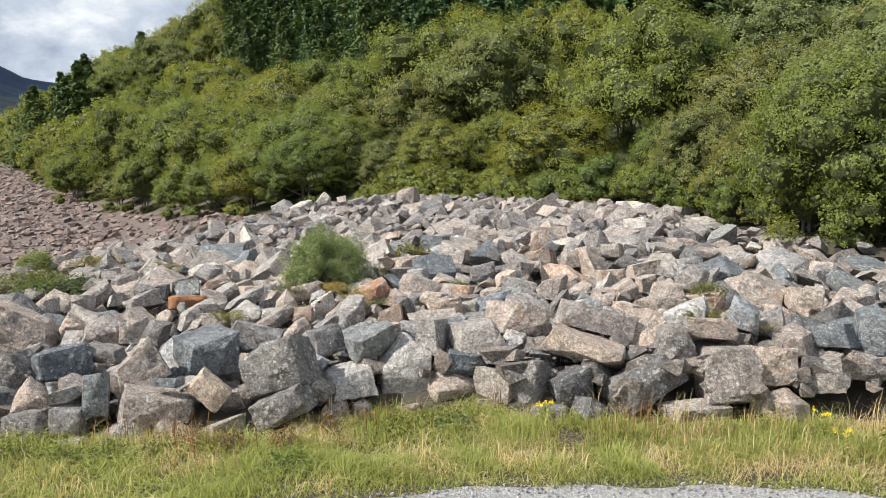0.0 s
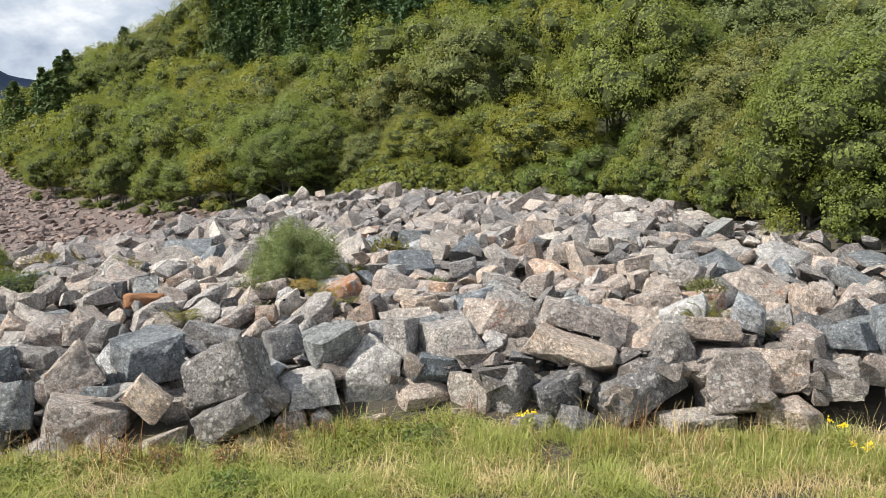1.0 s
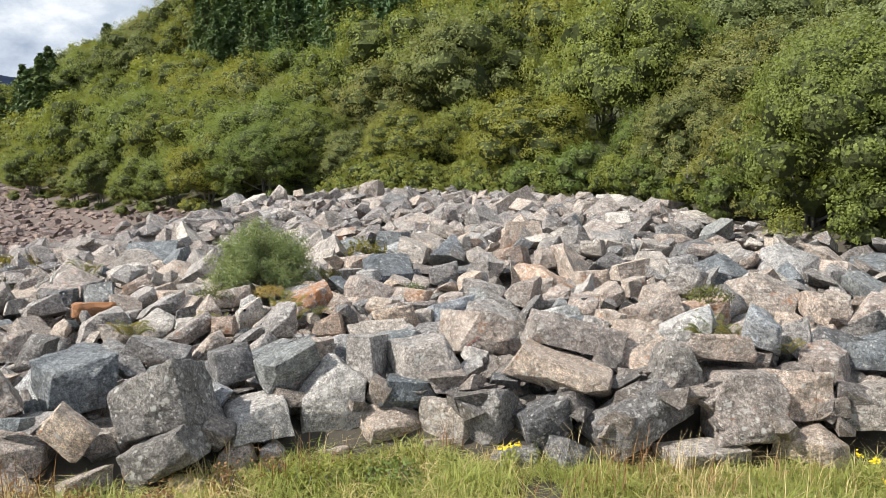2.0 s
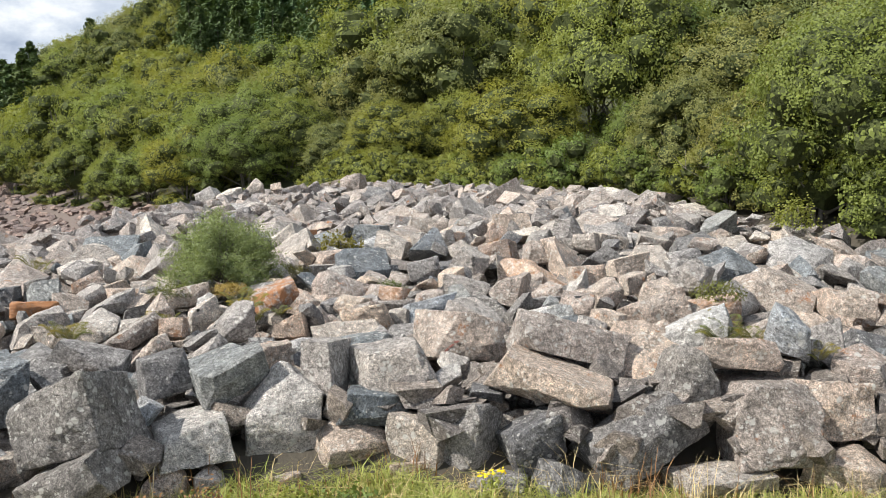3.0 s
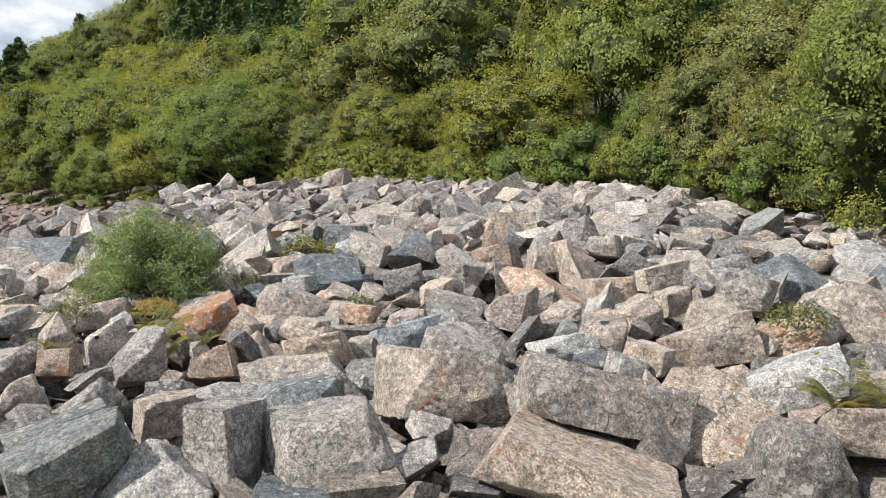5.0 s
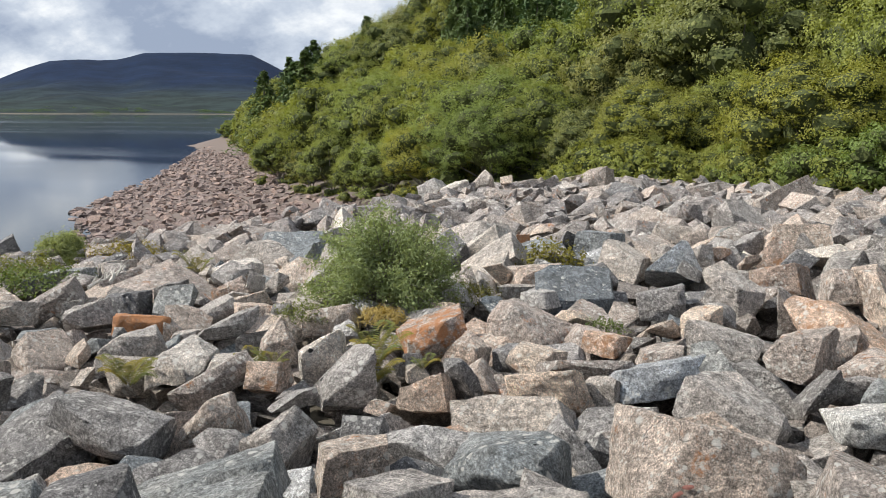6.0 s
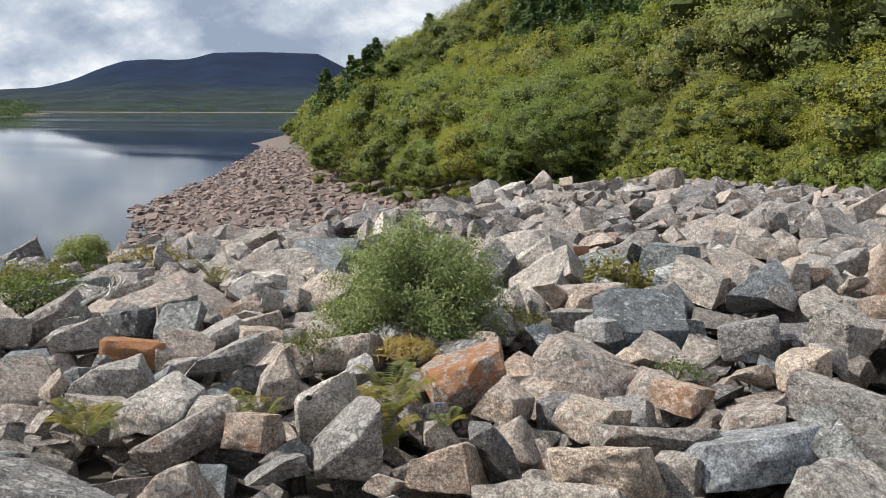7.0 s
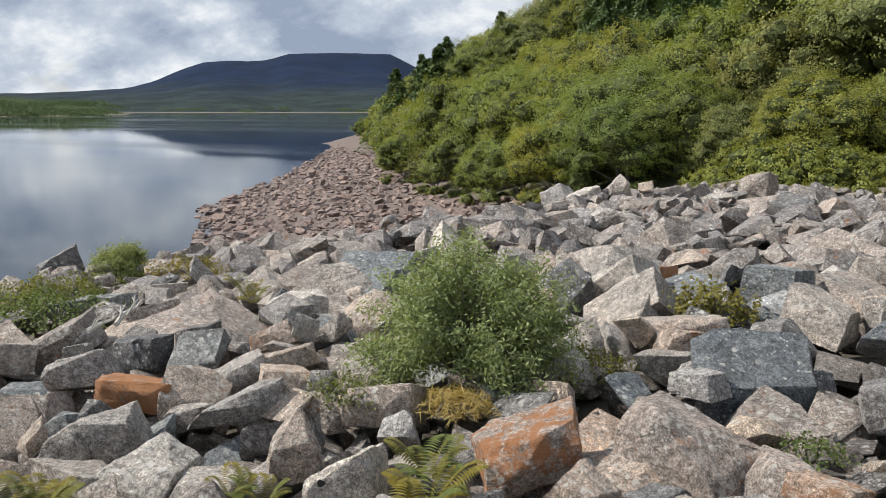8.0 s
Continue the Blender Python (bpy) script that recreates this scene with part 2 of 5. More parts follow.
def leaf_material(name, c_dark, c_light, tint=0.13, translucent=0.35):
    """Leaves: colour varies from leaf to leaf and from plant to plant; light shines through."""
    m, nt, bsdf = material(name)
    geo, oi = nt.nodes.new("ShaderNodeNewGeometry"), nt.nodes.new("ShaderNodeObjectInfo")
    col = ramp(nt, geo.outputs["Random Per Island"], [(0.0, tuple(0.5 * (a + b) for a, b in zip(c_dark, c_light))), (0.8, c_light), (1.0, tuple(min(1, 1.2 * c) for c in c_light))])
    warm = ramp(nt, oi.outputs["Random"], [(0.0, (1 - tint, 1.0, 1 + tint)), (0.5, grey(1.0)), (1.0, (1 + tint, 1 + 0.35 * tint, 1 - tint))])
    col = blend(nt, 1.0, col, warm, "MULTIPLY")
    nt.links.new(col, bsdf.inputs["Base Color"])
    bsdf.inputs["Roughness"].default_value = 0.55
    bsdf.inputs["Specular IOR Level"].default_value = 0.18
    tr = nt.nodes.new("ShaderNodeBsdfTranslucent")
    nt.links.new(blend(nt, 1.0, col, (1.25, 1.2, 0.6), "MULTIPLY"), tr.inputs[0])
    mx = nt.nodes.new("ShaderNodeMixShader")
    mx.inputs[0].default_value = translucent
    nt.links.new(bsdf.outputs[0], mx.inputs[1]); nt.links.new(tr.outputs[0], mx.inputs[2])
    nt.links.new(mx.outputs[0], nt.nodes["Material Output"].inputs[0])
    return m


def plain_material(name, a, b, scale, rough=0.85, relief=0.3, dist=0.02):
    m, nt, bsdf = material(name)
    vec, rnd = object_coords(nt)
    n = noise_node(nt, vec, scale, 7, 0.65)
    nt.links.new(blend(nt, ramp(nt, n, [(0.3, grey(0)), (0.7, grey(1))]), a, b), bsdf.inputs["Base Color"])
    bsdf.inputs["Roughness"].default_value = rough
    bump(nt, bsdf, n, relief, dist)
    return m


def water_material():
    m, nt, bsdf = material("lake_water")
    vec = nt.nodes.new("ShaderNodeTexCoord").outputs["Object"]
    bsdf.inputs["Base Color"].default_value = (0.012, 0.02, 0.026, 1)
    bsdf.inputs["IOR"].default_value = 1.333
    # calm water with broad patches ruffled by the breeze
    mp = nt.nodes.new("ShaderNodeMapping")
    mp.inputs["Scale"].default_value = (0.006, 0.02, 1)
    mp.inputs["Rotation"].default_value = (0, 0, 0.9)
    nt.links.new(vec, mp.inputs[0])
    patch = ramp(nt, noise_node(nt, mp.outputs[0], 1.0, 5), [(0.45, grey(0.02)), (0.62, grey(0.1))])
    nt.links.new(patch, bsdf.inputs["Roughness"])
    bump(nt, bsdf, noise_node(nt, vec, 1.6, 4), 0.035, 0.05)
    return m


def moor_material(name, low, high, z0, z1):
    """Far hills: pasture and rushes low down, heather above; patchwork by noise. The mountain's colours carry cloud
    shadow and haze.
    """
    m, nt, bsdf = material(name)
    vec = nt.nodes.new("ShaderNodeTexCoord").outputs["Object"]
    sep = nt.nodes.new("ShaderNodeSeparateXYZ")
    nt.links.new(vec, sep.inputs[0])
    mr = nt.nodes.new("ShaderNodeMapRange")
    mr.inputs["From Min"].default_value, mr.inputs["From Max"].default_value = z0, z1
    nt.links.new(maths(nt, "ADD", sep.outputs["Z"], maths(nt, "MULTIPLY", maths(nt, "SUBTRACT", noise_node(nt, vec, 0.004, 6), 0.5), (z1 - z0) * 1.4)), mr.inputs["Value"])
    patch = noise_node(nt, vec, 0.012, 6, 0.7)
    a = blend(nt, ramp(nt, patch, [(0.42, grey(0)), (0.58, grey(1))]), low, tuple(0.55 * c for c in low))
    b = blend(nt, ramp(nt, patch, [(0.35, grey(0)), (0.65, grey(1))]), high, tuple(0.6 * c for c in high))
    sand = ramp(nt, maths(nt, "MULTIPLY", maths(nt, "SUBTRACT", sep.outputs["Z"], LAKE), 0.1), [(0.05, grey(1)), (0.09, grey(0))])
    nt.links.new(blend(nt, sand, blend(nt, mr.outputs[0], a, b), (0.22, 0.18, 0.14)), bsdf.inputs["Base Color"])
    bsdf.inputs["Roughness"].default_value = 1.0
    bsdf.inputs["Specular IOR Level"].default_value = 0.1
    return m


EARTH, GRAVEL, WATER = ground_material(), gravel_material(), water_material()
BARK = plain_material("bark", (0.10, 0.085, 0.07), (0.24, 0.22, 0.19), 14, 0.9, 0.6, 0.02)
DEAD_WOOD = plain_material("bleached_wood", (0.38, 0.36, 0.32), (0.58, 0.55, 0.50), 20, 0.85)
MOSS = plain_material("moss", (0.07, 0.075, 0.02), (0.20, 0.19, 0.06), 30, 0.95, 0.8, 0.02)
LEAF = {
    "olive": leaf_material("leaf_olive", (0.108, 0.134, 0.031), (0.261, 0.282, 0.073)),
    "green": leaf_material("leaf_green", (0.085, 0.121, 0.031), (0.209, 0.250, 0.067)),
    "dull": leaf_material("leaf_dull", (0.106, 0.121, 0.043), (0.262, 0.270, 0.101)),
    "yellow": leaf_material("leaf_yellow", (0.123, 0.145, 0.033), (0.274, 0.296, 0.076)),
    "fir": leaf_material("leaf_fir", (0.031, 0.059, 0.025), (0.087, 0.133, 0.047), 0.15, 0.12),
    "willow": leaf_material("leaf_willow", (0.100, 0.125, 0.050), (0.300, 0.335, 0.145), 0.1),
    "bramble": leaf_material("leaf_bramble", (0.06, 0.08, 0.02), (0.17, 0.18, 0.05), 0.2),
    "fern": leaf_material("leaf_fern", (0.09, 0.085, 0.02), (0.225, 0.205, 0.055), 0.25, 0.4),
    "grass": leaf_material("grass_green", (0.13, 0.17, 0.04), (0.385, 0.41, 0.125), 0.0, 0.3),
    "straw": leaf_material("grass_straw", (0.42, 0.32, 0.16), (0.68, 0.55, 0.31), 0.0, 0.3),
    "sorrel": leaf_material("grass_sorrel", (0.14, 0.065, 0.035), (0.30, 0.17, 0.08), 0.0, 0.25),
    "petal": leaf_material("petal", (0.70, 0.52, 0.02), (0.85, 0.66, 0.03), 0.0, 0.2),
    "pad": leaf_material("leaf_pad", (0.24, 0.16, 0.05), (0.44, 0.33, 0.12), 0.1, 0.3),
}
# dark leaf colour that paints the shade in the gaps of the crowns
CROWN_SHADE = plain_material("inner_foliage", (0.036, 0.046, 0.013), (0.092, 0.112, 0.030), 14, 1.0, 0.8, 0.08)
WHITE_PAINT = plain_material("white_render", (0.72, 0.71, 0.68), (0.82, 0.81, 0.79), 2.0)
SLATE = plain_material("slate", (0.10, 0.10, 0.11), (0.17, 0.17, 0.18), 2.0)
RUST_PAINT = plain_material("red_paint", (0.20, 0.085, 0.07), (0.34, 0.15, 0.12), 60)
# near-black colour for the shade inside drilled holes
HOLE_SHADE = plain_material("bore_hole", (0.02, 0.02, 0.02), (0.035, 0.033, 0.03), 40)


# ---------------------------------------------------------------- mesh tools
def mesh_ob(name, verts, faces, mat, parent=None, smooth=False):
    me = bpy.data.meshes.new(name)
    me.from_pydata([tuple(v) for v in verts], [], [tuple(f) for f in faces])
    me.materials.append(mat)
    if smooth:
        me.polygons.foreach_set("use_smooth", [True] * len(me.polygons))
    me.update()
    ob = new(name, me)
    ob.parent = parent
    return ob


def quads_ob(name, corners, mat, parent=None):
    """A mesh of separate four-cornered leaves: corners is an array (n, 4, 3)."""
    n = len(corners)
    me = bpy.data.meshes.new(name)
    me.vertices.add(4 * n); me.loops.add(4 * n); me.polygons.add(n)
    me.vertices.foreach_set("co", np.ascontiguousarray(corners, dtype=np.float32).ravel())
    me.loops.foreach_set("vertex_index", np.arange(4 * n, dtype=np.int32))
    me.polygons.foreach_set("loop_start", np.arange(0, 4 * n, 4, dtype=np.int32))
    me.polygons.foreach_set("loop_total", np.full(n, 4, dtype=np.int32))
    me.materials.append(mat)
    me.update(calc_edges=True)
    ob = new(name, me)
    ob.parent = parent
    return ob


def part(name, bm, mat, parent, label=""):
    me = bpy.data.meshes.new(name)
    bm.to_mesh(me)
    bm.free()
    me.materials.append(mat)
    ob = new(name, me)
    ob.parent = parent
    if label:
        tagged(ob, label)
    return ob


def unit(a):
    return a / np.maximum(np.linalg.norm(a, axis=-1, keepdims=True), 1e-9)


def leaves(rng, pos, normal, length, width, droop=0.3):
    """Rhombic leaves, slightly folded, at pos, facing about along normal."""
    n = len(pos)
    a = unit(np.cross(normal, rng.normal(size=(n, 3))) + rng.normal(size=(n, 3)) * 0.15 - np.array([0, 0, droop]))
    b = unit(np.cross(normal, a))
    length = (np.asarray(length) * rng.uniform(0.65, 1.3, n))[:, None]
    width = (np.asarray(width) * rng.uniform(0.7, 1.25, n))[:, None]
    tip, base = pos + a * length * 0.55, pos - a * length * 0.45
    fold = unit(normal) * width * 0.22
    return np.stack([base, pos + b * width * 0.5 + fold, tip, pos - b * width * 0.5 + fold], axis=1)


def tube(bm, pts, radii, sides=6):
    """A tapered bent tube through pts."""
    rings = []
    for i, (p, r) in enumerate(zip(pts, radii)):
        p = Vector(p)
        d = (Vector(pts[min(i + 1, len(pts) - 1)]) - Vector(pts[max(i - 1, 0)])).normalized()
        u = d.orthogonal().normalized()
        v = d.cross(u)
        rings.append([bm.verts.new(p + (u * math.cos(a) + v * math.sin(a)) * r) for a in [2 * math.pi * k / sides for k in range(sides)]])
    for r0, r1 in zip(rings, rings[1:]):
        for k in range(sides):
            bm.faces.new((r0[k], r0[(k + 1) % sides], r1[(k + 1) % sides], r1[k]))
    bm.faces.new(rings[0][::-1])
    bm.faces.new(rings[-1])


# ---------------------------------------------------------------- lie of the land
LAKE = -4.75
SHORE_X = [-60, -27, -25, -22, -25, -34, -43.5, -50, -58, -83, -114, -108, -20, 200]
SHORE_Y = [-220, -60, 0, 20, 36, 52, 63, 77, 94, 141, 200, 250, 400, 700]
TREE_X = [90, 40, 18, 12, 9.9, 8.9, 7.6, 5.8, 2.5, -2, -7.5, -12, -16.4, -21, -26, -33, -44, -70, -108, -100, -19, 201]
TREE_Y = [-40, -8, 12, 17, 20.5, 25, 30, 34, 37.6, 39.5, 43, 45.8, 52, 57.5, 63, 74, 94, 133, 193, 250, 400, 700]
TREE_Z = [1.5, 1.4, 1.3, 1.3, 1.2, 1.0, 0.8, 0.6, 0.5, 0.2, -0.7, -1.5, -2.1, -2.8, -3.3, -3.6, -3.8, -4.1, -4.3, -4.3, -4.3, -4.3]


def to_line(x, y, lx, ly, lz=None):
    """Signed distance from a bent line (plus on the right-hand side as it is followed), and lz there."""
    if np.ndim(x) == 0 and np.ndim(y) == 0:
        # one place alone
        x, y = float(x), float(y)
        best, sign, zed = 1e9, 1.0, 0.0
        for i in range(len(lx) - 1):
            ax, ay, dx, dy = lx[i], ly[i], lx[i + 1] - lx[i], ly[i + 1] - ly[i]
            u = min(max(((x - ax) * dx + (y - ay) * dy) / (dx * dx + dy * dy), 0.0), 1.0)
            px, py = x - ax - u * dx, y - ay - u * dy
            d = math.hypot(px, py)
            if d < best:
                best, sign = d, 1.0 if dx * py - dy * px <= 0 else -1.0
                if lz is not None:
                    zed = lz[i] + u * (lz[i + 1] - lz[i])
        return best * sign, zed
    x, y = np.asarray(x, float), np.asarray(y, float)
    best, sign, zed = np.full(x.shape, 1e9), np.ones(x.shape), np.zeros(x.shape)
    for i in range(len(lx) - 1):
        ax, ay, dx, dy = lx[i], ly[i], lx[i + 1] - lx[i], ly[i + 1] - ly[i]
        u = np.clip(((x - ax) * dx + (y - ay) * dy) / (dx * dx + dy * dy), 0, 1)
        px, py = x - ax - u * dx, y - ay - u * dy
        d = np.hypot(px, py)
        near = d < best
        best = np.where(near, d, best)
        sign = np.where(near, np.where(dx * py - dy * px <= 0, 1, -1), sign)
        if lz is not None:
            zed = np.where(near, lz[i] + u * (lz[i + 1] - lz[i]), zed)
    return best * sign, zed


def rock_top(x, y):
    """Level of the tops of the tipped stone: a low bank along the grass, a mound at the far left corner."""
    level = 0.80 + 0.07 * np.clip(x, -14, 4) + 0.02 * np.clip(x - 4, 0, 6) + 0.012 * (y - 16.5)
    bank = 0.42 * np.exp(-((y - 11.3) / 1.6) ** 2)
    mound = 0.12 * np.exp(-((x + 2.5) / 3.5) ** 2 - ((y - 32) / 5) ** 2)
    return level + bank + mound - 0.04 * np.clip((x + 7) / 9, 0, 1) * np.maximum(y - 24, 0)


def wall_foot(x):
    return np.interp(x, [-9, -4.5, -3.2, -2, -1.4, -0.5, 0.6, 2, 3.8, 6], [9.7, 9.8, 10.0, 9.9, 10.5, 11.0, 11.0, 10.6, 10.4, 10.5])


def left_edge(y):
    return np.interp(y, [-50, 8, 19, 25, 30, 35, 40], [-17, -15.5, -14.2, -12, -8, -5.8, -2])


def hill_side(x, y):
    s, z = to_line(x, y, TREE_X, TREE_Y, TREE_Z)
    steep = np.interp(y, [20, 60, 105, 140, 180], [0.22, 0.29, 0.36, 0.45, 0.58])
    rise = steep * np.clip(s, 0, 45) + 0.2 * np.clip(s - 45, 0, 45) - 0.12 * np.maximum(s - 110, 0)
    return s, np.where(s > 0, z + rise, z + 0.45 * s)


def land(x, y):
    """Height of the ground."""
    x, y = np.asarray(x, float), np.asarray(y, float)
    d, _ = to_line(x, y, SHORE_X, SHORE_Y)
    beach = LAKE + np.where(d > 0, 0.1 * np.minimum(d, 30), 0.12 * np.maximum(d, -30))
    foot = wall_foot(x)
    verge = np.where(y < 8.0, 0.07 * (8.0 - np.maximum(y, -40)), 0.0)
    bed = np.clip(rock_top(x, y) - 0.75, -3, 0.3)
    mesa = np.where(y < foot + 0.5, verge, bed)
    out = np.maximum(left_edge(y) - x, 0)
    bank = mesa - 0.75 * out - 0.5 * np.maximum(y - 42, 0)
    s, hill = hill_side(x, y)
    return np.maximum(np.maximum(beach, bank), np.maximum(hill, -40)) + 0.0


def axis(lo, hi, step, far, grow=1.35):
    a = list(np.arange(lo, hi + 1e-6, step))
    s, v = step, hi
    while v < far:
        s *= grow; v += s; a.append(v)
    s, v, front = step, lo, []
    while v > -far:
        s *= grow; v -= s; front.append(v)
    return np.array(front[::-1] + a)


def sheet(name, xs, ys, height, mat, smooth=True):
    gx, gy = np.meshgrid(xs, ys)
    v = np.stack([gx, gy, height(gx, gy)], -1).reshape(-1, 3)
    w = len(xs)
    f = [(j * w + i, j * w + i + 1, (j + 1) * w + i + 1, (j + 1) * w + i) for j in range(len(ys) - 1) for i in range(w - 1)]
    return mesh_ob(name, v, f, mat, smooth=smooth)


ground = tagged(sheet("ground", axis(-60, 40, 0.7, 4600), axis(-6, 110, 0.7, 4600), land, EARTH), "brown earth and grit under stones, grass and trees", "ground", kind="structure")
lake = tagged(mesh_ob("lake", [(-4700, -4700, LAKE), (200, -4700, LAKE), (200, 4700, LAKE), (-4700, 4700, LAKE)], [(0, 1, 2, 3)], WATER),
              "calm grey-blue lake mirroring cloud and hills", "lake", kind="structure")


def gravel_edge(x):
    return 8.86 + 0.05 * np.sin(1.9 * x + 0.6) + 0.05 * np.sin(4.7 * x) - 0.04 * (x - 2.3) ** 2


def gravel_path():
    xs, ys = np.arange(-14, 16.01, 0.25), np.arange(0, 1.001, 0.05)
    gx, gv = np.meshgrid(xs, ys)
    gy = -30 + (gravel_edge(gx) + 30) * gv
    z = land(gx, gy) + 0.02 * (gv < 0.999) + 0.004
    v = np.stack([gx, gy, z], -1).reshape(-1, 3)
    w = len(xs)
    f = [(j * w + i, j * w + i + 1, (j + 1) * w + i + 1, (j + 1) * w + i) for j in range(len(ys) - 1) for i in range(w - 1)]
    return tagged(mesh_ob("gravel_path", v, f, GRAVEL, smooth=True), "pale grey crushed-stone track beside the grass", "path", kind="structure")


gravel_path()


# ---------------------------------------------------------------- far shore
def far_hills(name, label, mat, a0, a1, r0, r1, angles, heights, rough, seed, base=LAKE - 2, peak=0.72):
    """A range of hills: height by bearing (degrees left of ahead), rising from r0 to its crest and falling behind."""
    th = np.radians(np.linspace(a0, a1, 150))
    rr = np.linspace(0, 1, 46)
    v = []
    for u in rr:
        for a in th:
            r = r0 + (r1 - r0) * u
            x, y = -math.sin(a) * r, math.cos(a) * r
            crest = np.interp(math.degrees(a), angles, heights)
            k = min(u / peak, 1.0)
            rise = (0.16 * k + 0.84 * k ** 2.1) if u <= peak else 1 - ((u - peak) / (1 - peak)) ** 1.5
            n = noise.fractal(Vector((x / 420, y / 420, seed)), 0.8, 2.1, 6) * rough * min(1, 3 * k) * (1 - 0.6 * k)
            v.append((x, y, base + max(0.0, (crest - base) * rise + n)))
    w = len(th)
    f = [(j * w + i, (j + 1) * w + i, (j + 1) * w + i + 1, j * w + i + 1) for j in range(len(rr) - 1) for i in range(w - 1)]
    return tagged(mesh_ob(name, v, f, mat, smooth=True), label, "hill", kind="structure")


# blue-dark base colours paint in the cloud shadow and the haze of distance
far_hills("backdrop_mountain", "heather mountain with a long flat top beyond the lake, cloud shadow and haze in its dark colour",
          moor_material("moor_cloud_shade", (0.027, 0.041, 0.041), (0.010, 0.022, 0.054), 25, 100), 5, 85, 1500, 4600,
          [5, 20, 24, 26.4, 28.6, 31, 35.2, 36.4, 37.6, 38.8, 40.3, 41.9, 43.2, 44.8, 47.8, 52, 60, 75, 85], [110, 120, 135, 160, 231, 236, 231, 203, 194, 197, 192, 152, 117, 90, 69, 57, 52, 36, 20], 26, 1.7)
far_hills("backdrop_pasture", "low green pasture and woods on the far shore",
          moor_material("pasture", (0.050, 0.068, 0.026), (0.032, 0.048, 0.020), 6, 30), 44.5, 85, 760, 1400,
          [44.5, 46.5, 48.5, 50.5, 53, 60, 70, 85], [-6, 3, 9, 15, 20, 24, 20, 10], 6, 6.1)


def far_woods():
    rng = np.random.default_rng(5)
    out = []
    for k in range(420):
        if k < 240:
            a, r = rng.uniform(24, 60), rng.uniform(1560, 2300)
            if noise.noise(Vector((a * 0.35, r * 0.004, 2))) < 0.02:
                continue
        else:
            a, r = rng.uniform(45.5, 60), rng.uniform(775, 1000)
        x, y = -math.sin(math.radians(a)) * r, math.cos(math.radians(a)) * r
        base = LAKE + 0.4 + (max(0, r - 1560) * 0.028 if k < 240 else max(0, r - 790) * 0.055)
        h, w = rng.uniform(3, 7), rng.uniform(8, 22)
        n = 240
        p = unit(rng.normal(size=(n, 3))) * np.array([w, w, h]) * rng.uniform(0.5, 1, (n, 1))
        p[:, 2] = np.abs(p[:, 2]) + base
        p[:, 0] += x; p[:, 1] += y
        out.append(leaves(rng, p, unit(rng.normal(size=(n, 3)) + np.array([0, -0.6, 0.6])), 1.2, 0.9))
    return tagged(quads_ob("far_woods", np.concatenate(out), LEAF["fir"]), "dark woods and hedgerows on the far shore", "trees", kind="stuff")


far_woods()


def farmhouse(a, r, z, s):
    x, y = -math.sin(math.radians(a)) * r, math.cos(math.radians(a)) * r
    top = new("farmhouse")
    top.location = (x, y, z)
    top.rotation_euler = (0, 0, radians(a + 20))
    bm = bmesh.new()
    bmesh.ops.create_cube(bm, size=1, matrix=Matrix.Translation((0, 0, 2.5 * s)) @ Matrix.Diagonal((13 * s, 7 * s, 6 * s, 1)))
    part("wall", bm, WHITE_PAINT, top)
    bm = bmesh.new()
    v = [bm.verts.new(p) for p in [(-7 * s, -4 * s, 5.3 * s), (7 * s, -4 * s, 5.3 * s), (7 * s, 4 * s, 5.3 * s), (-7 * s, 4 * s, 5.3 * s), (-7 * s, 0, 8.6 * s), (7 * s, 0, 8.6 * s)]]
    for f in ((0, 1, 5, 4), (2, 3, 4, 5), (0, 4, 3), (1, 2, 5), (3, 2, 1, 0)):
        bm.faces.new([v[i] for i in f])
    part("roof", bm, SLATE, top, "dark slate roof")
    tagged(top, "small white farmhouse on the far hillside", "house", "farmhouses on the far shore")


farmhouse(38.6, 2100, 16, 0.5)
farmhouse(39.4, 2130, 16, 0.4)


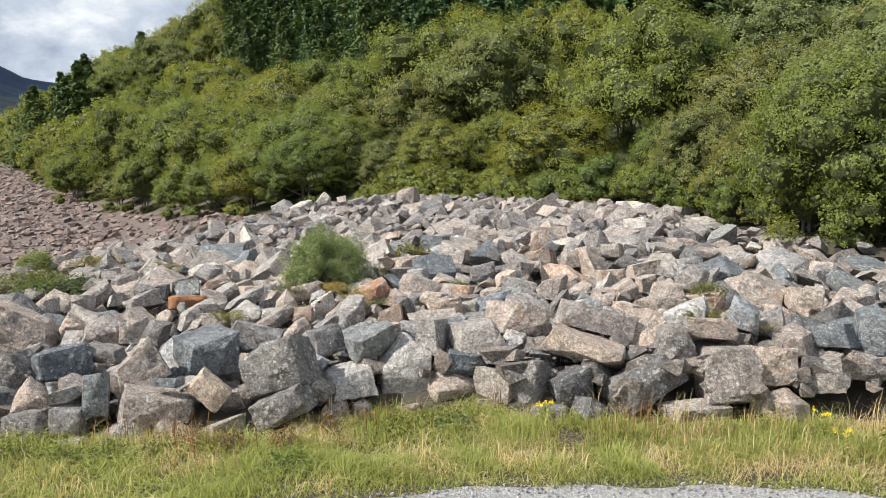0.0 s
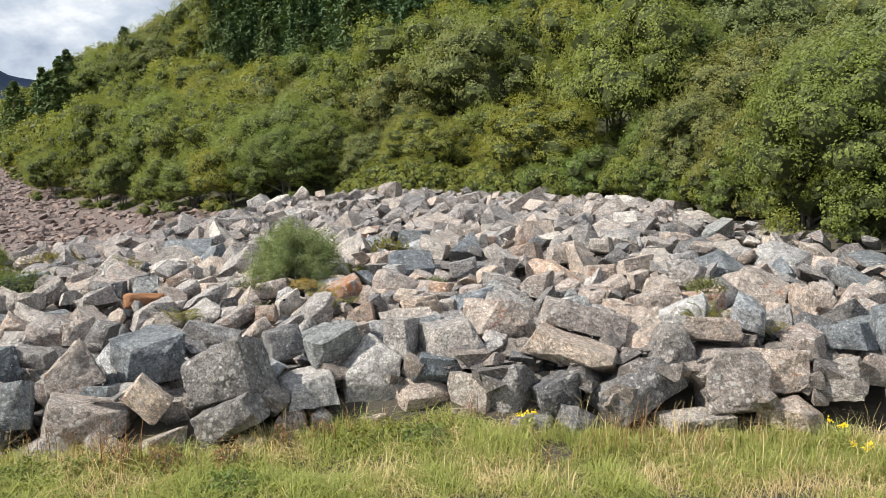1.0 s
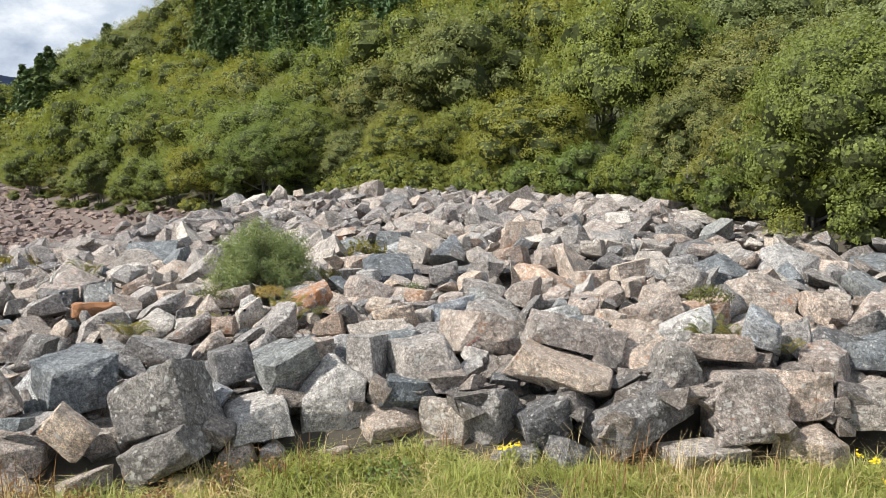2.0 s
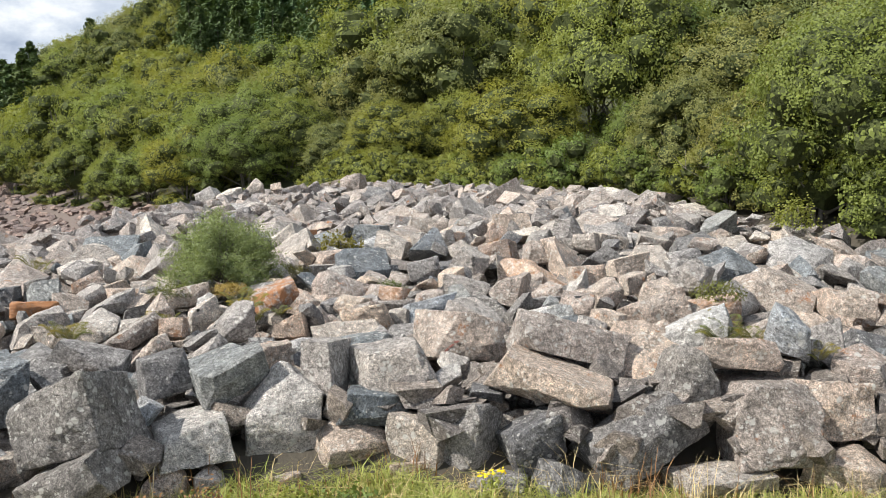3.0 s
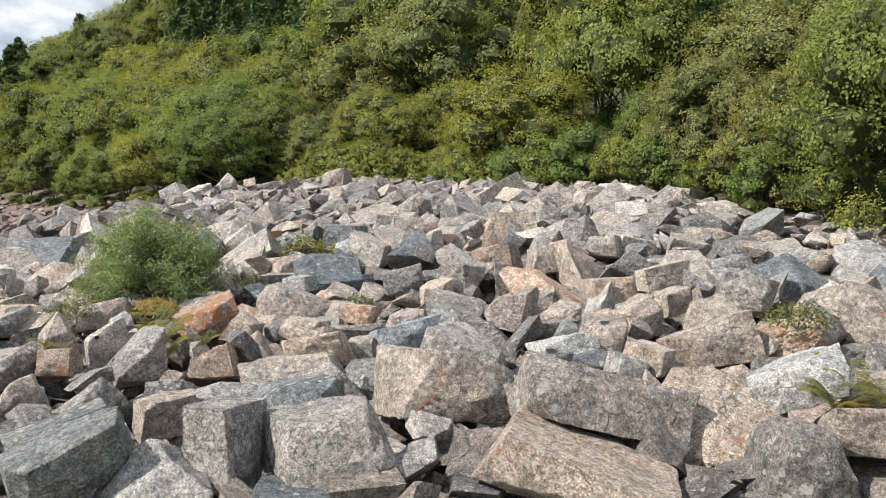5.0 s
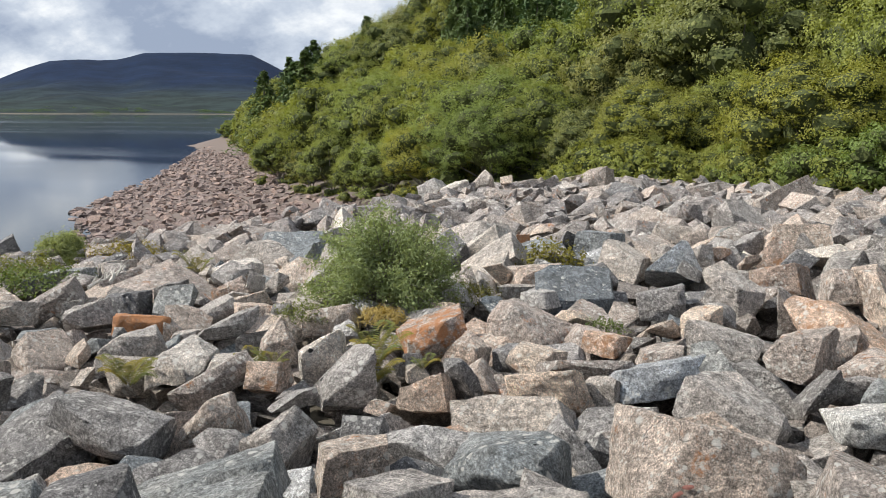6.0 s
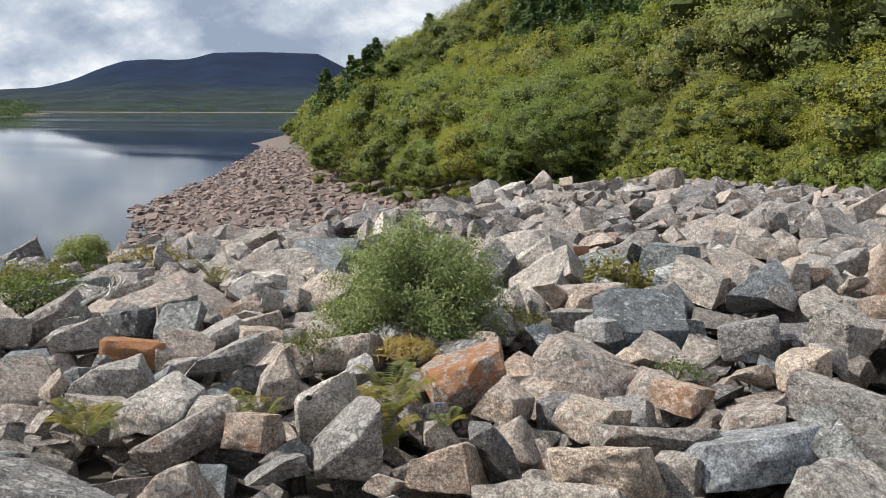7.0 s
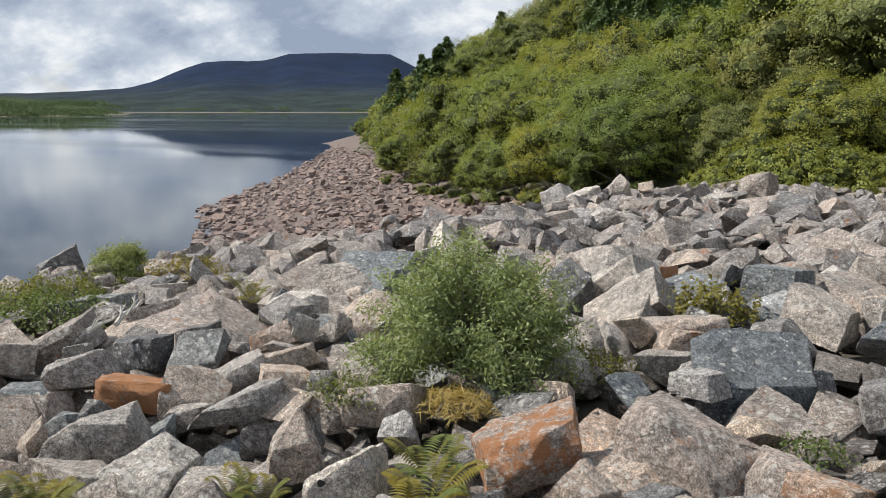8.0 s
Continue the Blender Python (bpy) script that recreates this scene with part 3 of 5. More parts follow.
# ---------------------------------------------------------------- trees
def lobes_crown(rng, height, radius, n_lobes, n_leaves, leaf, flat=0.85):
    """Leaf corners of a rounded crown of many separate lobes with gaps between them, standing on z = 0."""
    out, lobes = [], []
    lean = rng.uniform(-0.12, 0.12, 2) * radius
    for i in range(n_lobes):
        # lobes spread unevenly over a dome
        up = 1 - 1.10 * (i + 0.5) / n_lobes + rng.uniform(-0.08, 0.08)
        a = 2.39996 * i + rng.uniform(-0.5, 0.5)
        flatness = math.sqrt(max(0.0, 1 - min(1.0, up * up)))
        rr = radius * rng.uniform(0.58, 0.90)
        r = radius * rng.uniform(0.22, 0.42)
        zc = height * (0.38 + 0.46 * up) * rng.uniform(0.88, 1.08)
        lobes.append((math.cos(a) * flatness * rr + lean[0] * up, math.sin(a) * flatness * rr + lean[1] * up, max(zc, r * 0.5), r))
    for i in range(n_lobes // 4):
        # skirts down to the ground
        a = 2.39996 * i * 1.7 + 0.5
        r = radius * rng.uniform(0.20, 0.30)
        lobes.append((math.cos(a) * radius * 0.68, math.sin(a) * radius * 0.68, r * 0.55, r))
    weight = np.array([l[3] ** 2 for l in lobes])
    for (cx, cy, cz, r), w in zip(lobes, weight / weight.sum()):
        n = int(n_leaves * w)
        tufts = max(6, n // 22)
        away = unit(np.array([cx, cy, (cz - 0.4 * height) * 0.8 + 0.01]))
        d = unit(rng.normal(size=(tufts, 3)) + away * 0.8 + np.array([0, 0, 0.2]))
        c = d * r * (1 + 0.12 * rng.normal(size=(tufts, 1)))
        which = rng.integers(0, tufts, n)
        p = c[which] * rng.uniform(0.84, 1.08, (n, 1)) + rng.normal(size=(n, 3)) * (0.05 * r + 0.5 * leaf)
        p[:, 2] *= flat
        p += np.array([cx, cy, cz])
        nor = unit(d[which] * 1.3 + np.array([0, 0, 0.3]) + rng.normal(size=(n, 3)) * 0.5)
        keep = p[:, 2] > 0.02
        out.append(leaves(rng, p[keep], nor[keep], leaf, leaf * 0.62, 0.05))
        m = max(6, n // 8)
        d = unit(rng.normal(size=(m, 3)))
        p = d * r * rng.uniform(0.55, 0.8, (m, 1)) * np.array([1, 1, flat]) + np.array([cx, cy, cz])
        keep = p[:, 2] > 0.05
        out.append(leaves(rng, p[keep], d[keep], leaf * 1.7, leaf * 1.3, 0.0))
    return np.concatenate(out), lobes


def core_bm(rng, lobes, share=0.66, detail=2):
    """Lumps added behind the outer leaves for dense twigs, coloured dark as the shade inside a crown."""
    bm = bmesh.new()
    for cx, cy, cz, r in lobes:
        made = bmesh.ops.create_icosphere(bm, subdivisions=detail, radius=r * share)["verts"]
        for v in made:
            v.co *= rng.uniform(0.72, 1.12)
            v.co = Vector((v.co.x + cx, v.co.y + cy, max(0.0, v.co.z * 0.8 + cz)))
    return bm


def tree(name, label, seed, height, radius, n_lobes, n_leaves, leaf, mat):
    rng = np.random.default_rng(seed)
    top = new(name)
    corners, lobes = lobes_crown(rng, height, radius, n_lobes, n_leaves, leaf)
    part("inner_foliage", core_bm(rng, lobes + [(0, 0, height * 0.42, radius * 0.62)]), CROWN_SHADE, top)
    bm = bmesh.new()
    for k in range(4):
        a = 1.6 * k + rng.uniform(-0.3, 0.3)
        b = np.array([math.cos(a), math.sin(a), 0]) * radius
        pts = [b * 0.05 + [0, 0, -0.5], b * 0.10 + [0, 0, height * 0.2], b * rng.uniform(0.2, 0.3) + [0, 0, height * 0.5], b * rng.uniform(0.3, 0.45) + [0, 0, height * 0.8]]
        tube(bm, pts, [0.07, 0.055, 0.035, 0.012], 5)
    for cx, cy, cz, r in lobes[::3]:
        tube(bm, [(cx * 0.15, cy * 0.15, cz * 0.35), (cx * 0.6, cy * 0.6, cz * 0.72), (cx, cy, cz)], [0.04, 0.028, 0.01], 4)
    part("trunk", bm, BARK, top, "several grey-brown stems and limbs")
    quads_ob("crown", corners, mat, top)
    return tagged(top, label, "tree")


def conifer(seed, height, radius, n_whorl, per):
    rng = np.random.default_rng(seed)
    top = new("conifer")
    bm = bmesh.new()
    tube(bm, [(0, 0, -0.5), (0, 0, height * 0.5), (0, 0, height)], [0.16, 0.10, 0.02], 6)
    part("trunk", bm, BARK, top)
    pos, nor = [], []
    for i in range(n_whorl):
        t = i / n_whorl
        z = height * (0.06 + 0.94 * t)
        for k in range(7):
            a = rng.uniform(0, 2 * math.pi)
            reach = (radius * (1 - t) ** 0.95 + 0.06) * rng.uniform(0.55, 1.15)
            u = rng.uniform(0.15, 1.0, per) ** 0.7
            q = np.stack([np.cos(a) * u * reach, np.sin(a) * u * reach, z - 0.32 * reach * u ** 1.6], -1) + rng.normal(size=(per, 3)) * 0.07 * (0.5 + reach)
            pos.append(q)
            nor.append(unit(np.tile([math.cos(a) * 0.4, math.sin(a) * 0.4, 1.0], (per, 1)) + rng.normal(size=(per, 3)) * 0.5))
    pos, nor = np.concatenate(pos), np.concatenate(nor)
    quads_ob("crown", leaves(rng, pos, nor, 0.52, 0.17, 0.12), LEAF["fir"], top)
    return tagged(top, "dark green spruce on the hillside", "tree", "spruces on the hill")


LABELS = {"olive": "rounded sallow tree with olive-green leaves", "green": "dense rounded green sallow tree on the bank", "dull": "grey-green willow tree with small leaves", "yellow": "yellow-green bushy willow tree on the bank"}
NEAR, MIDDLE = {}, {}
for i, k in enumerate(LABELS):
    NEAR[k] = [tree("willow_tree", LABELS[k], 10 + 7 * i + j, 5.2, 3.0, 30 + 8 * j, 24000, 0.086, LEAF[k]) for j in range(2)]
    MIDDLE[k] = [tree("willow_tree", LABELS[k], 60 + 3 * i + j, 5.4, 3.1, 26 + 7 * j, 13000, 0.108, LEAF[k]) for j in range(2)]
SHRUB = [tree("willow_shrub", "low yellow-green willow shrub behind the stones", 90 + j, 2.0, 1.5, 17, 5200, 0.075, LEAF["yellow"]) for j in range(2)]
SHRUB.append(tree("willow_shrub", "low dense green willow shrub behind the stones", 93, 2.0, 1.5, 17, 5200, 0.075, LEAF["green"]))
FIRS = [conifer(120, 8.6, 3.9, 30, 14), conifer(121, 7.6, 3.5, 26, 14)]
used = set()


def plant(proto, x, y, scale, turn, dz=-0.15, group="trees on the bank", stretch=1.0):
    z = float(land(x, y)) + dz
    m = pose(x, y, z, 0, 0, turn)
    if proto.name not in used:
        used.add(proto.name)
        ob = proto
        ob.matrix_basis = m
    else:
        ob = copy_thing(proto, m)
    ob.scale = (scale, scale, scale * stretch)
    return tagged(ob, group=group)


def line_point(lx, ly, dist):
    """The place that far along a bent line, and the direction to its right-hand side."""
    for i in range(len(lx) - 1):
        d = math.hypot(lx[i + 1] - lx[i], ly[i + 1] - ly[i])
        if dist <= d or i == len(lx) - 2:
            u = dist / d
            dx, dy = (lx[i + 1] - lx[i]) / d, (ly[i + 1] - ly[i]) / d
            return lx[i] + dx * u * d, ly[i] + dy * u * d, dy, -dx
        dist -= d


def mix_of_kinds(bearing):
    """How common olive, green, dull and yellow trees are in that direction."""
    table = [(-30, (3, 2, 3, 2)), (-13, (5, 2, 1, 3)), (-6, (4, 3, 2, 1)), (-2, (2, 2, 5, 1)), (3, (2, 2, 4, 3)), (7, (2, 2, 0, 7)), (14, (3, 4, 0, 5)), (20, (2, 3, 4, 0)), (50, (2, 2, 5, 0))]
    return next(w for top, w in table if bearing <= top or top == 50)


def woodland():
    rnd = random.Random(4)
    rng = np.random.default_rng(8)
    far = {k: [] for k in LABELS}
    crowns = {k: lobes_crown(np.random.default_rng(200 + i), 5.4, 3.1, 24, 2600, 0.27) for i, k in enumerate(LABELS)}
    base = {k: c[0] for k, c in crowns.items()}
    centres = []
    s, row = 1.6, 0
    while s < 72:
        gap = 4.3 + 0.03 * s
        d = rnd.uniform(0, gap)
        while d < 420:
            x, y, nx, ny = line_point(TREE_X, TREE_Y, d)
            off = s + rnd.uniform(-1.1, 1.1)
            px, py = x + nx * off, y + ny * off
            r = math.hypot(px, py - 6)
            bearing = math.degrees(math.atan2(px, py))
            d += gap * (1 + 0.006 * max(0, r - 45)) * rnd.uniform(0.8, 1.25)
            if not (-48 < bearing < 44 and r < 230 and py > 8):
                continue
            # the willows form a belt below the spruces, wider on the point
            if bearing > -17 and off > 19 + 0.35 * max(0.0, -3 - bearing) + rnd.uniform(-2, 2):
                continue
            kind = rnd.choices(["olive", "green", "dull", "yellow"], mix_of_kinds(bearing))[0]
            size = rnd.choice([0.72, 0.9, 1.0, 1.15, 1.3]) * rnd.uniform(0.92, 1.08) * (0.66 if row == 0 else 1)
            tall = rnd.uniform(0.85, 1.12)
            if r < 52 and s < 8:
                plant(rnd.choice(NEAR[kind]), px, py, size, rnd.uniform(0, 360), stretch=tall)
            elif r < 110 and s < 45:
                plant(rnd.choice(MIDDLE[kind]), px, py, size, rnd.uniform(0, 360), stretch=tall)
            else:
                a = rnd.uniform(0, 6.28)
                turn = np.array([[math.cos(a), -math.sin(a), 0], [math.sin(a), math.cos(a), 0], [0, 0, 1]]) * size
                centres.append((px, py, float(land(px, py)) - 0.2, a, size, kind))
                far[kind].append(base[kind] @ turn.T + np.array([px, py, float(land(px, py)) - 0.2]))
        s += gap * 0.80
        row += 1
    for k in LABELS:
        tagged(quads_ob("far_trees_" + k, np.concatenate(far[k]), LEAF[k]), "rounded " + k + " willow trees higher on the hillside", "trees", kind="stuff")
    # added dark lumps that stand for the shade inside the far crowns
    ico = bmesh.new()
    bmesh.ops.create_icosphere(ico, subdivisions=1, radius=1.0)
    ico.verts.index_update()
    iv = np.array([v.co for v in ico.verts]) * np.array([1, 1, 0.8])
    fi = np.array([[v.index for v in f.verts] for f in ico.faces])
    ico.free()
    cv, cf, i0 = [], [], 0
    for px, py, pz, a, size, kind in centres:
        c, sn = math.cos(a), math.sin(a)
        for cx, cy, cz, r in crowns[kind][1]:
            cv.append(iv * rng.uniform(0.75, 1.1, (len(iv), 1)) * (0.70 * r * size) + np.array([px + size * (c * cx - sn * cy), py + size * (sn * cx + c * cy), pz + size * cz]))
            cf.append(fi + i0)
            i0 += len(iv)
    tagged(mesh_ob("far_inner_foliage", np.concatenate(cv), np.concatenate(cf).tolist(), CROWN_SHADE), "dark lumps painted as the shade inside the hillside trees", "trees", kind="stuff")
    # low shrubs along the back of the stones
    for k in range(34):
        x = -3.0 + 16.5 * k / 33 + rnd.uniform(-0.25, 0.25)
        y = float(np.interp(x, TREE_X[9:1:-1], TREE_Y[9:1:-1])) - (rnd.uniform(0.0, 1.1) if x < 6 else rnd.uniform(-0.8, 0.1))
        plant(SHRUB[k % 2 if x < 4 else 2], x, y, rnd.uniform(0.7, 1.05), rnd.uniform(0, 360), group="shrubs behind the stones")
    # spruces: a dark plantation on top of the hill, and a few on the point
    dark = []
    fir = np.zeros((0, 4, 3))
    for part_ob in FIRS[0].children:
        if part_ob.name.startswith("crown"):
            fir = np.empty(len(part_ob.data.vertices) * 3, np.float32)
            part_ob.data.vertices.foreach_get("co", fir)
            fir = fir.reshape(-1, 4, 3)
            fir = fir[::5]
            fir = fir.mean(1, keepdims=True) + (fir - fir.mean(1, keepdims=True)) * np.array([1.9, 1.9, 1.5])
    for k in range(1300):
        d, off = rnd.uniform(40, 330), rnd.uniform(24, 60)
        x, y, nx, ny = line_point(TREE_X, TREE_Y, d)
        px, py = x + nx * off, y + ny * off
        bearing = math.degrees(math.atan2(px, py))
        if not -15.3 < bearing < 40 or off < 23 + 0.35 * max(0.0, -3 - bearing):
            continue
        if off < 31:
            plant(FIRS[k % 2], px, py, rnd.uniform(0.8, 1.25), rnd.uniform(0, 360), group="spruces on the hill", stretch=rnd.uniform(0.95, 1.3))
        else:
            a = rnd.uniform(0, 6.28)
            turn = np.array([[math.cos(a), -math.sin(a), 0], [math.sin(a), math.cos(a), 0], [0, 0, 1]]) * rnd.uniform(0.9, 1.4)
            dark.append(fir @ turn.T + np.array([px, py, float(land(px, py)) - 0.2]))
    tagged(quads_ob("spruce_plantation", np.concatenate(dark), LEAF["fir"]), "dark spruce plantation on top of the hill", "trees", kind="stuff")
    for k in range(16):
        px, py = -54 + rnd.uniform(-7, 6), 131 + rnd.uniform(-6, 8)
        plant(FIRS[k % 2], px, py, rnd.uniform(1.25, 1.7), rnd.uniform(0, 360), group="spruces on the hill", stretch=rnd.uniform(0.85, 1.05))
    # taller rounded trees among them, on the shoulder above the point
    for k in range(34):
        px, py = -46.5 + rnd.uniform(-10, 10), 139 + rnd.uniform(-8, 13)
        kind = rnd.choice(["dull", "green", "olive", "dull"])
        plant(MIDDLE[kind][k % 2], px, py, rnd.uniform(1.5, 2.1), rnd.uniform(0, 360), stretch=rnd.uniform(0.9, 1.15))


woodland()


# ---------------------------------------------------------------- stones
GREY_WORDS = {"grey": "angular grey gneiss boulder with pale lichen spots", "pale": "pale grey boulder crusted with white lichen", "dark": "dark grey angular boulder",
              "blue": "blue-grey split boulder with sharp edges", "paleblue": "pale blue-grey granite boulder", "tan": "pinkish tan angular boulder",
              "brown": "brownish grey lichened boulder", "cream": "pale cream granite boulder", "orange": "tan boulder stained orange", "rust": "boulder with a bright orange lichen crust", "crust": "flat-topped boulder wholly covered in orange lichen"}
PLACED = []
STONES = []


def hull_of(pts, flat=11):
    """The closed convex body round some points, with nearly level faces joined."""
    bm = bmesh.new()
    for p in pts:
        bm.verts.new(p)
    hull = bmesh.ops.convex_hull(bm, input=bm.verts)
    junk = [g for g in hull["geom_interior"] if isinstance(g, bmesh.types.BMVert)]
    if junk:
        bmesh.ops.delete(bm, geom=junk, context="VERTS")
    bmesh.ops.dissolve_limit(bm, angle_limit=radians(flat), verts=bm.verts, edges=bm.edges)
    return bm


def block_bm(rng, w, d, h, left=0.9, right=0.9, worn=0.012, slant=0.16):
    """A quarried block w by d by h: split faces, its top running from the left height to the right one, undercut below, some corners broken off."""
    pts = []
    under, back = rng.uniform(0.0, 0.22), rng.uniform(-0.12, 0.12)
    for sx in (-1, 1):
        rise = left if sx < 0 else right
        for sy in (-1, 1):
            for sz in (-1, 1):
                inset = rng.uniform(0.0, 0.12) if sz < 0 else rng.uniform(0.0, 0.17) + 0.35 * max(0.0, 0.75 - rise)
                x = sx * (0.5 - inset) * w
                y = sy * (0.5 - (under if sz < 0 and sy < 0 else rng.uniform(0.0, 0.16))) * d
                z = (-0.5 + rng.uniform(0, 0.10)) * h if sz < 0 else (-0.5 + rise * rng.uniform(0.9, 1.0) + (back if sy > 0 else 0.0)) * h
                c = Vector((x, y, z))
                if rng.random() < 0.36:
                    # a broken corner
                    k = rng.uniform(0.18, 0.5)
                    for ax in range(3):
                        q = c.copy()
                        q[ax] -= (sx, sy, sz)[ax] * (w, d, h)[ax] * k * rng.uniform(0.4, 1.2)
                        pts.append(q)
                else:
                    pts.append(c)
    if max(left, right) < 0.8:
        pts.append(Vector((rng.uniform(-0.15, 0.15) * w, rng.uniform(-0.1, 0.3) * d, 0.5 * h)))
    for _ in range(2):
        # split faces are seldom quite flat
        pts.append(Vector((rng.uniform(-0.3, 0.3) * w, -0.5 * d * rng.uniform(0.96, 1.06), rng.uniform(-0.3, 0.3) * h * min(left, right))))
    # the splits seldom run square to each other
    kx, ky, kz = rng.uniform(-slant, slant), rng.uniform(-slant, slant), rng.uniform(-slant, slant)
    pts = [Vector((p.x + kx * p.z + 0.8 * kz * p.y, p.y + ky * p.z, p.z + 0.7 * ky * p.y)) for p in pts]
    bm = hull_of(pts, 9)
    if worn > 0:
        bmesh.ops.bevel(bm, geom=list(bm.edges), offset=worn * min(w, d, h), segments=1, affect="EDGES", profile=0.6)
    return bm


def stone_bm(rng, w, d, h, worn=0.013):
    """A quarried stone: a turned, jittered block with its corners cut off, w by d by h overall."""
    turn = Euler((rng.uniform(-0.7, 0.7), rng.uniform(-0.6, 0.6), rng.uniform(-0.8, 0.8))).to_matrix()
    pts = []
    skew = [rng.uniform(-0.35, 0.35) for _ in range(4)]
    for sx in (-1, 1):
        for sy in (-1, 1):
            for sz in (-1, 1):
                c = Vector((sx, sy, sz))
                if rng.random() < 0.30:
                    k = rng.uniform(0.35, 0.9)
                    for ax in range(3):
                        q = c.copy()
                        q[ax] *= 1 - k * rng.uniform(0.4, 1.4)
                        pts.append(q)
                elif rng.random() < 0.86:
                    pts.append(Vector((sx * rng.uniform(0.6, 1.0), sy * rng.uniform(0.6, 1.0), sz * rng.uniform(0.62, 1.0))))
    pts.append(Vector((rng.uniform(-0.6, 0.6), rng.uniform(-0.6, 0.6), 1.0)))
    pts = [turn @ Vector((p.x * (1 + skew[0] * p.z), p.y * (1 + skew[1] * p.z), p.z + skew[2] * p.x + skew[3] * p.y)) for p in pts]
    bm = hull_of(pts)
    co = np.array([v.co for v in bm.verts])
    lo, hi = co.min(0), co.max(0)
    for v in bm.verts:
        v.co = Vector([(v.co[i] - (lo[i] + hi[i]) / 2) / (hi[i] - lo[i]) * (w, d, h)[i] for i in range(3)])
    if worn > 0:
        bmesh.ops.bevel(bm, geom=list(bm.edges), offset=worn * min(w, d, h), segments=1, affect="EDGES", profile=0.6)
    return bm


def rough_stone(bm, rng, edge, amp):
    """Break the faces up into small ones and roughen them."""
    bmesh.ops.triangulate(bm, faces=bm.faces)
    for _ in range(5):
        long = [e for e in bm.edges if e.calc_length() > edge]
        if not long:
            break
        bmesh.ops.subdivide_edges(bm, edges=long, cuts=1)
        bmesh.ops.triangulate(bm, faces=[f for f in bm.faces if len(f.verts) > 3])
    off = Vector((rng.uniform(0, 50), rng.uniform(0, 50), rng.uniform(0, 50)))
    bm.normal_update()
    for v in bm.verts:
        p = v.co * 3.4 + off
        k = noise.fractal(p, 0.8, 2.1, 6) * amp + (noise.noise(Vector((p.x * 2, p.y * 2, p.z * 9))) * amp * 0.5)
        f1 = noise.voronoi(p * 1.7)[0]
        k += (f1[1] - f1[0] - 0.3) * amp * 1.1
        v.co += v.normal * k
    for f in bm.faces:
        f.smooth = True
    for e in bm.edges:
        if len(e.link_faces) == 2 and e.calc_face_angle(0) > radians(23):
            e.smooth = False


def boulder(x, y, z, w, d, h, rx, ry, rz, tone, seed, fine=0.055, kind="boulder", left=0.0, right=0.0):
    rng = random.Random(seed * 31 + 5)
    slant = 0.16
    if left == 0.0 and rng.random() < 0.7:
        left, right, slant = rng.uniform(0.25, 1.0), rng.uniform(0.5, 1.0), 0.5
    bm = block_bm(rng, w, d, h, left, right, slant=slant) if left > 0 else stone_bm(rng, w, d, h)
    rough_stone(bm, rng, max(fine, 0.075 * max(w, h)), 0.03 * min(w, d, h))
    me = bpy.data.meshes.new(kind)
    bm.to_mesh(me)
    bm.free()
    me.materials.append(ROCK[tone])
    ob = new(kind, me)
    ob.matrix_basis = pose(x, y, z, rx, ry, rz)
    PLACED.append((x, y, 0.5 * (w + d) / 2))
    STONES.append(ob)
    return tagged(ob, GREY_WORDS[tone].replace("boulder", kind.replace("_", " ")), kind.replace("_", " "), "tipped " + kind.replace("_", " ") + "s")


def placed_stone(x, y, z, w, d, h, roll, turn, left, right, tone, seed):
    """One of the stones that stand out: its middle, size, roll, turn and the heights of its two ends."""
    # most stand corner-on, with two faces showing
    swing = random.Random(seed).choice((-27, -18, -10, 9, 17, 26, 32))
    share = 1 / (math.cos(radians(swing)) + 0.5 * abs(math.sin(radians(swing))) * d / w)
    return boulder(x, y, z, w * share, d, h, -4 - 6 * ((seed * 7) % 3), roll, turn + swing, tone, seed, 0.05, "boulder", left, right)


placed_stone(-8.02, 15.38, 0.06, 1.60, 1.15, 1.07, 0, 17, 1.00, 0.70, "tan", 1)
placed_stone(-5.39, 11.35, 0.65, 0.95, 0.62, 0.52, 10, 15, 0.70, 1.00, "blue", 2)
placed_stone(-5.90, 11.10, 0.60, 0.70, 0.52, 0.50, -35, 17, 0.90, 0.90, "dark", 3)
placed_stone(-4.89, 11.72, 0.71, 0.69, 0.45, 0.28, 5, 14, 0.90, 0.80, "dark", 4)
placed_stone(-4.22, 11.13, 0.70, 0.82, 0.63, 0.62, -20, 13, 0.60, 1.00, "brown", 5)
placed_stone(-3.36, 11.55, 0.78, 0.96, 0.72, 0.70, 0, 10, 0.80, 0.90, "blue", 6)
placed_stone(-3.15, 13.77, 0.48, 1.04, 0.67, 0.40, 12, 8, 0.90, 0.90, "grey", 7)
placed_stone(-2.17, 10.83, 0.75, 1.09, 0.79, 0.74, -18, 7, 0.90, 1.00, "dark", 8)
placed_stone(-5.39, 10.46, 0.52, 0.53, 0.43, 0.43, 0, 16, 0.50, 0.60, "tan", 9)
placed_stone(-4.87, 10.33, 0.55, 0.41, 0.29, 0.26, -5, 15, 0.70, 0.80, "grey", 10)
placed_stone(-4.51, 10.44, 0.52, 0.41, 0.46, 0.64, 3, 14, 0.90, 0.90, "blue", 11)
placed_stone(-3.73, 10.56, 0.39, 1.11, 0.71, 0.49, 6, 12, 0.90, 0.70, "brown", 12)
placed_stone(-3.05, 10.61, 0.53, 0.58, 0.44, 0.43, 40, 10, 0.90, 0.90, "cream", 13)
placed_stone(-3.58, 10.56, 0.66, 0.41, 0.26, 0.19, 0, 11, 0.60, 0.80, "blue", 14)
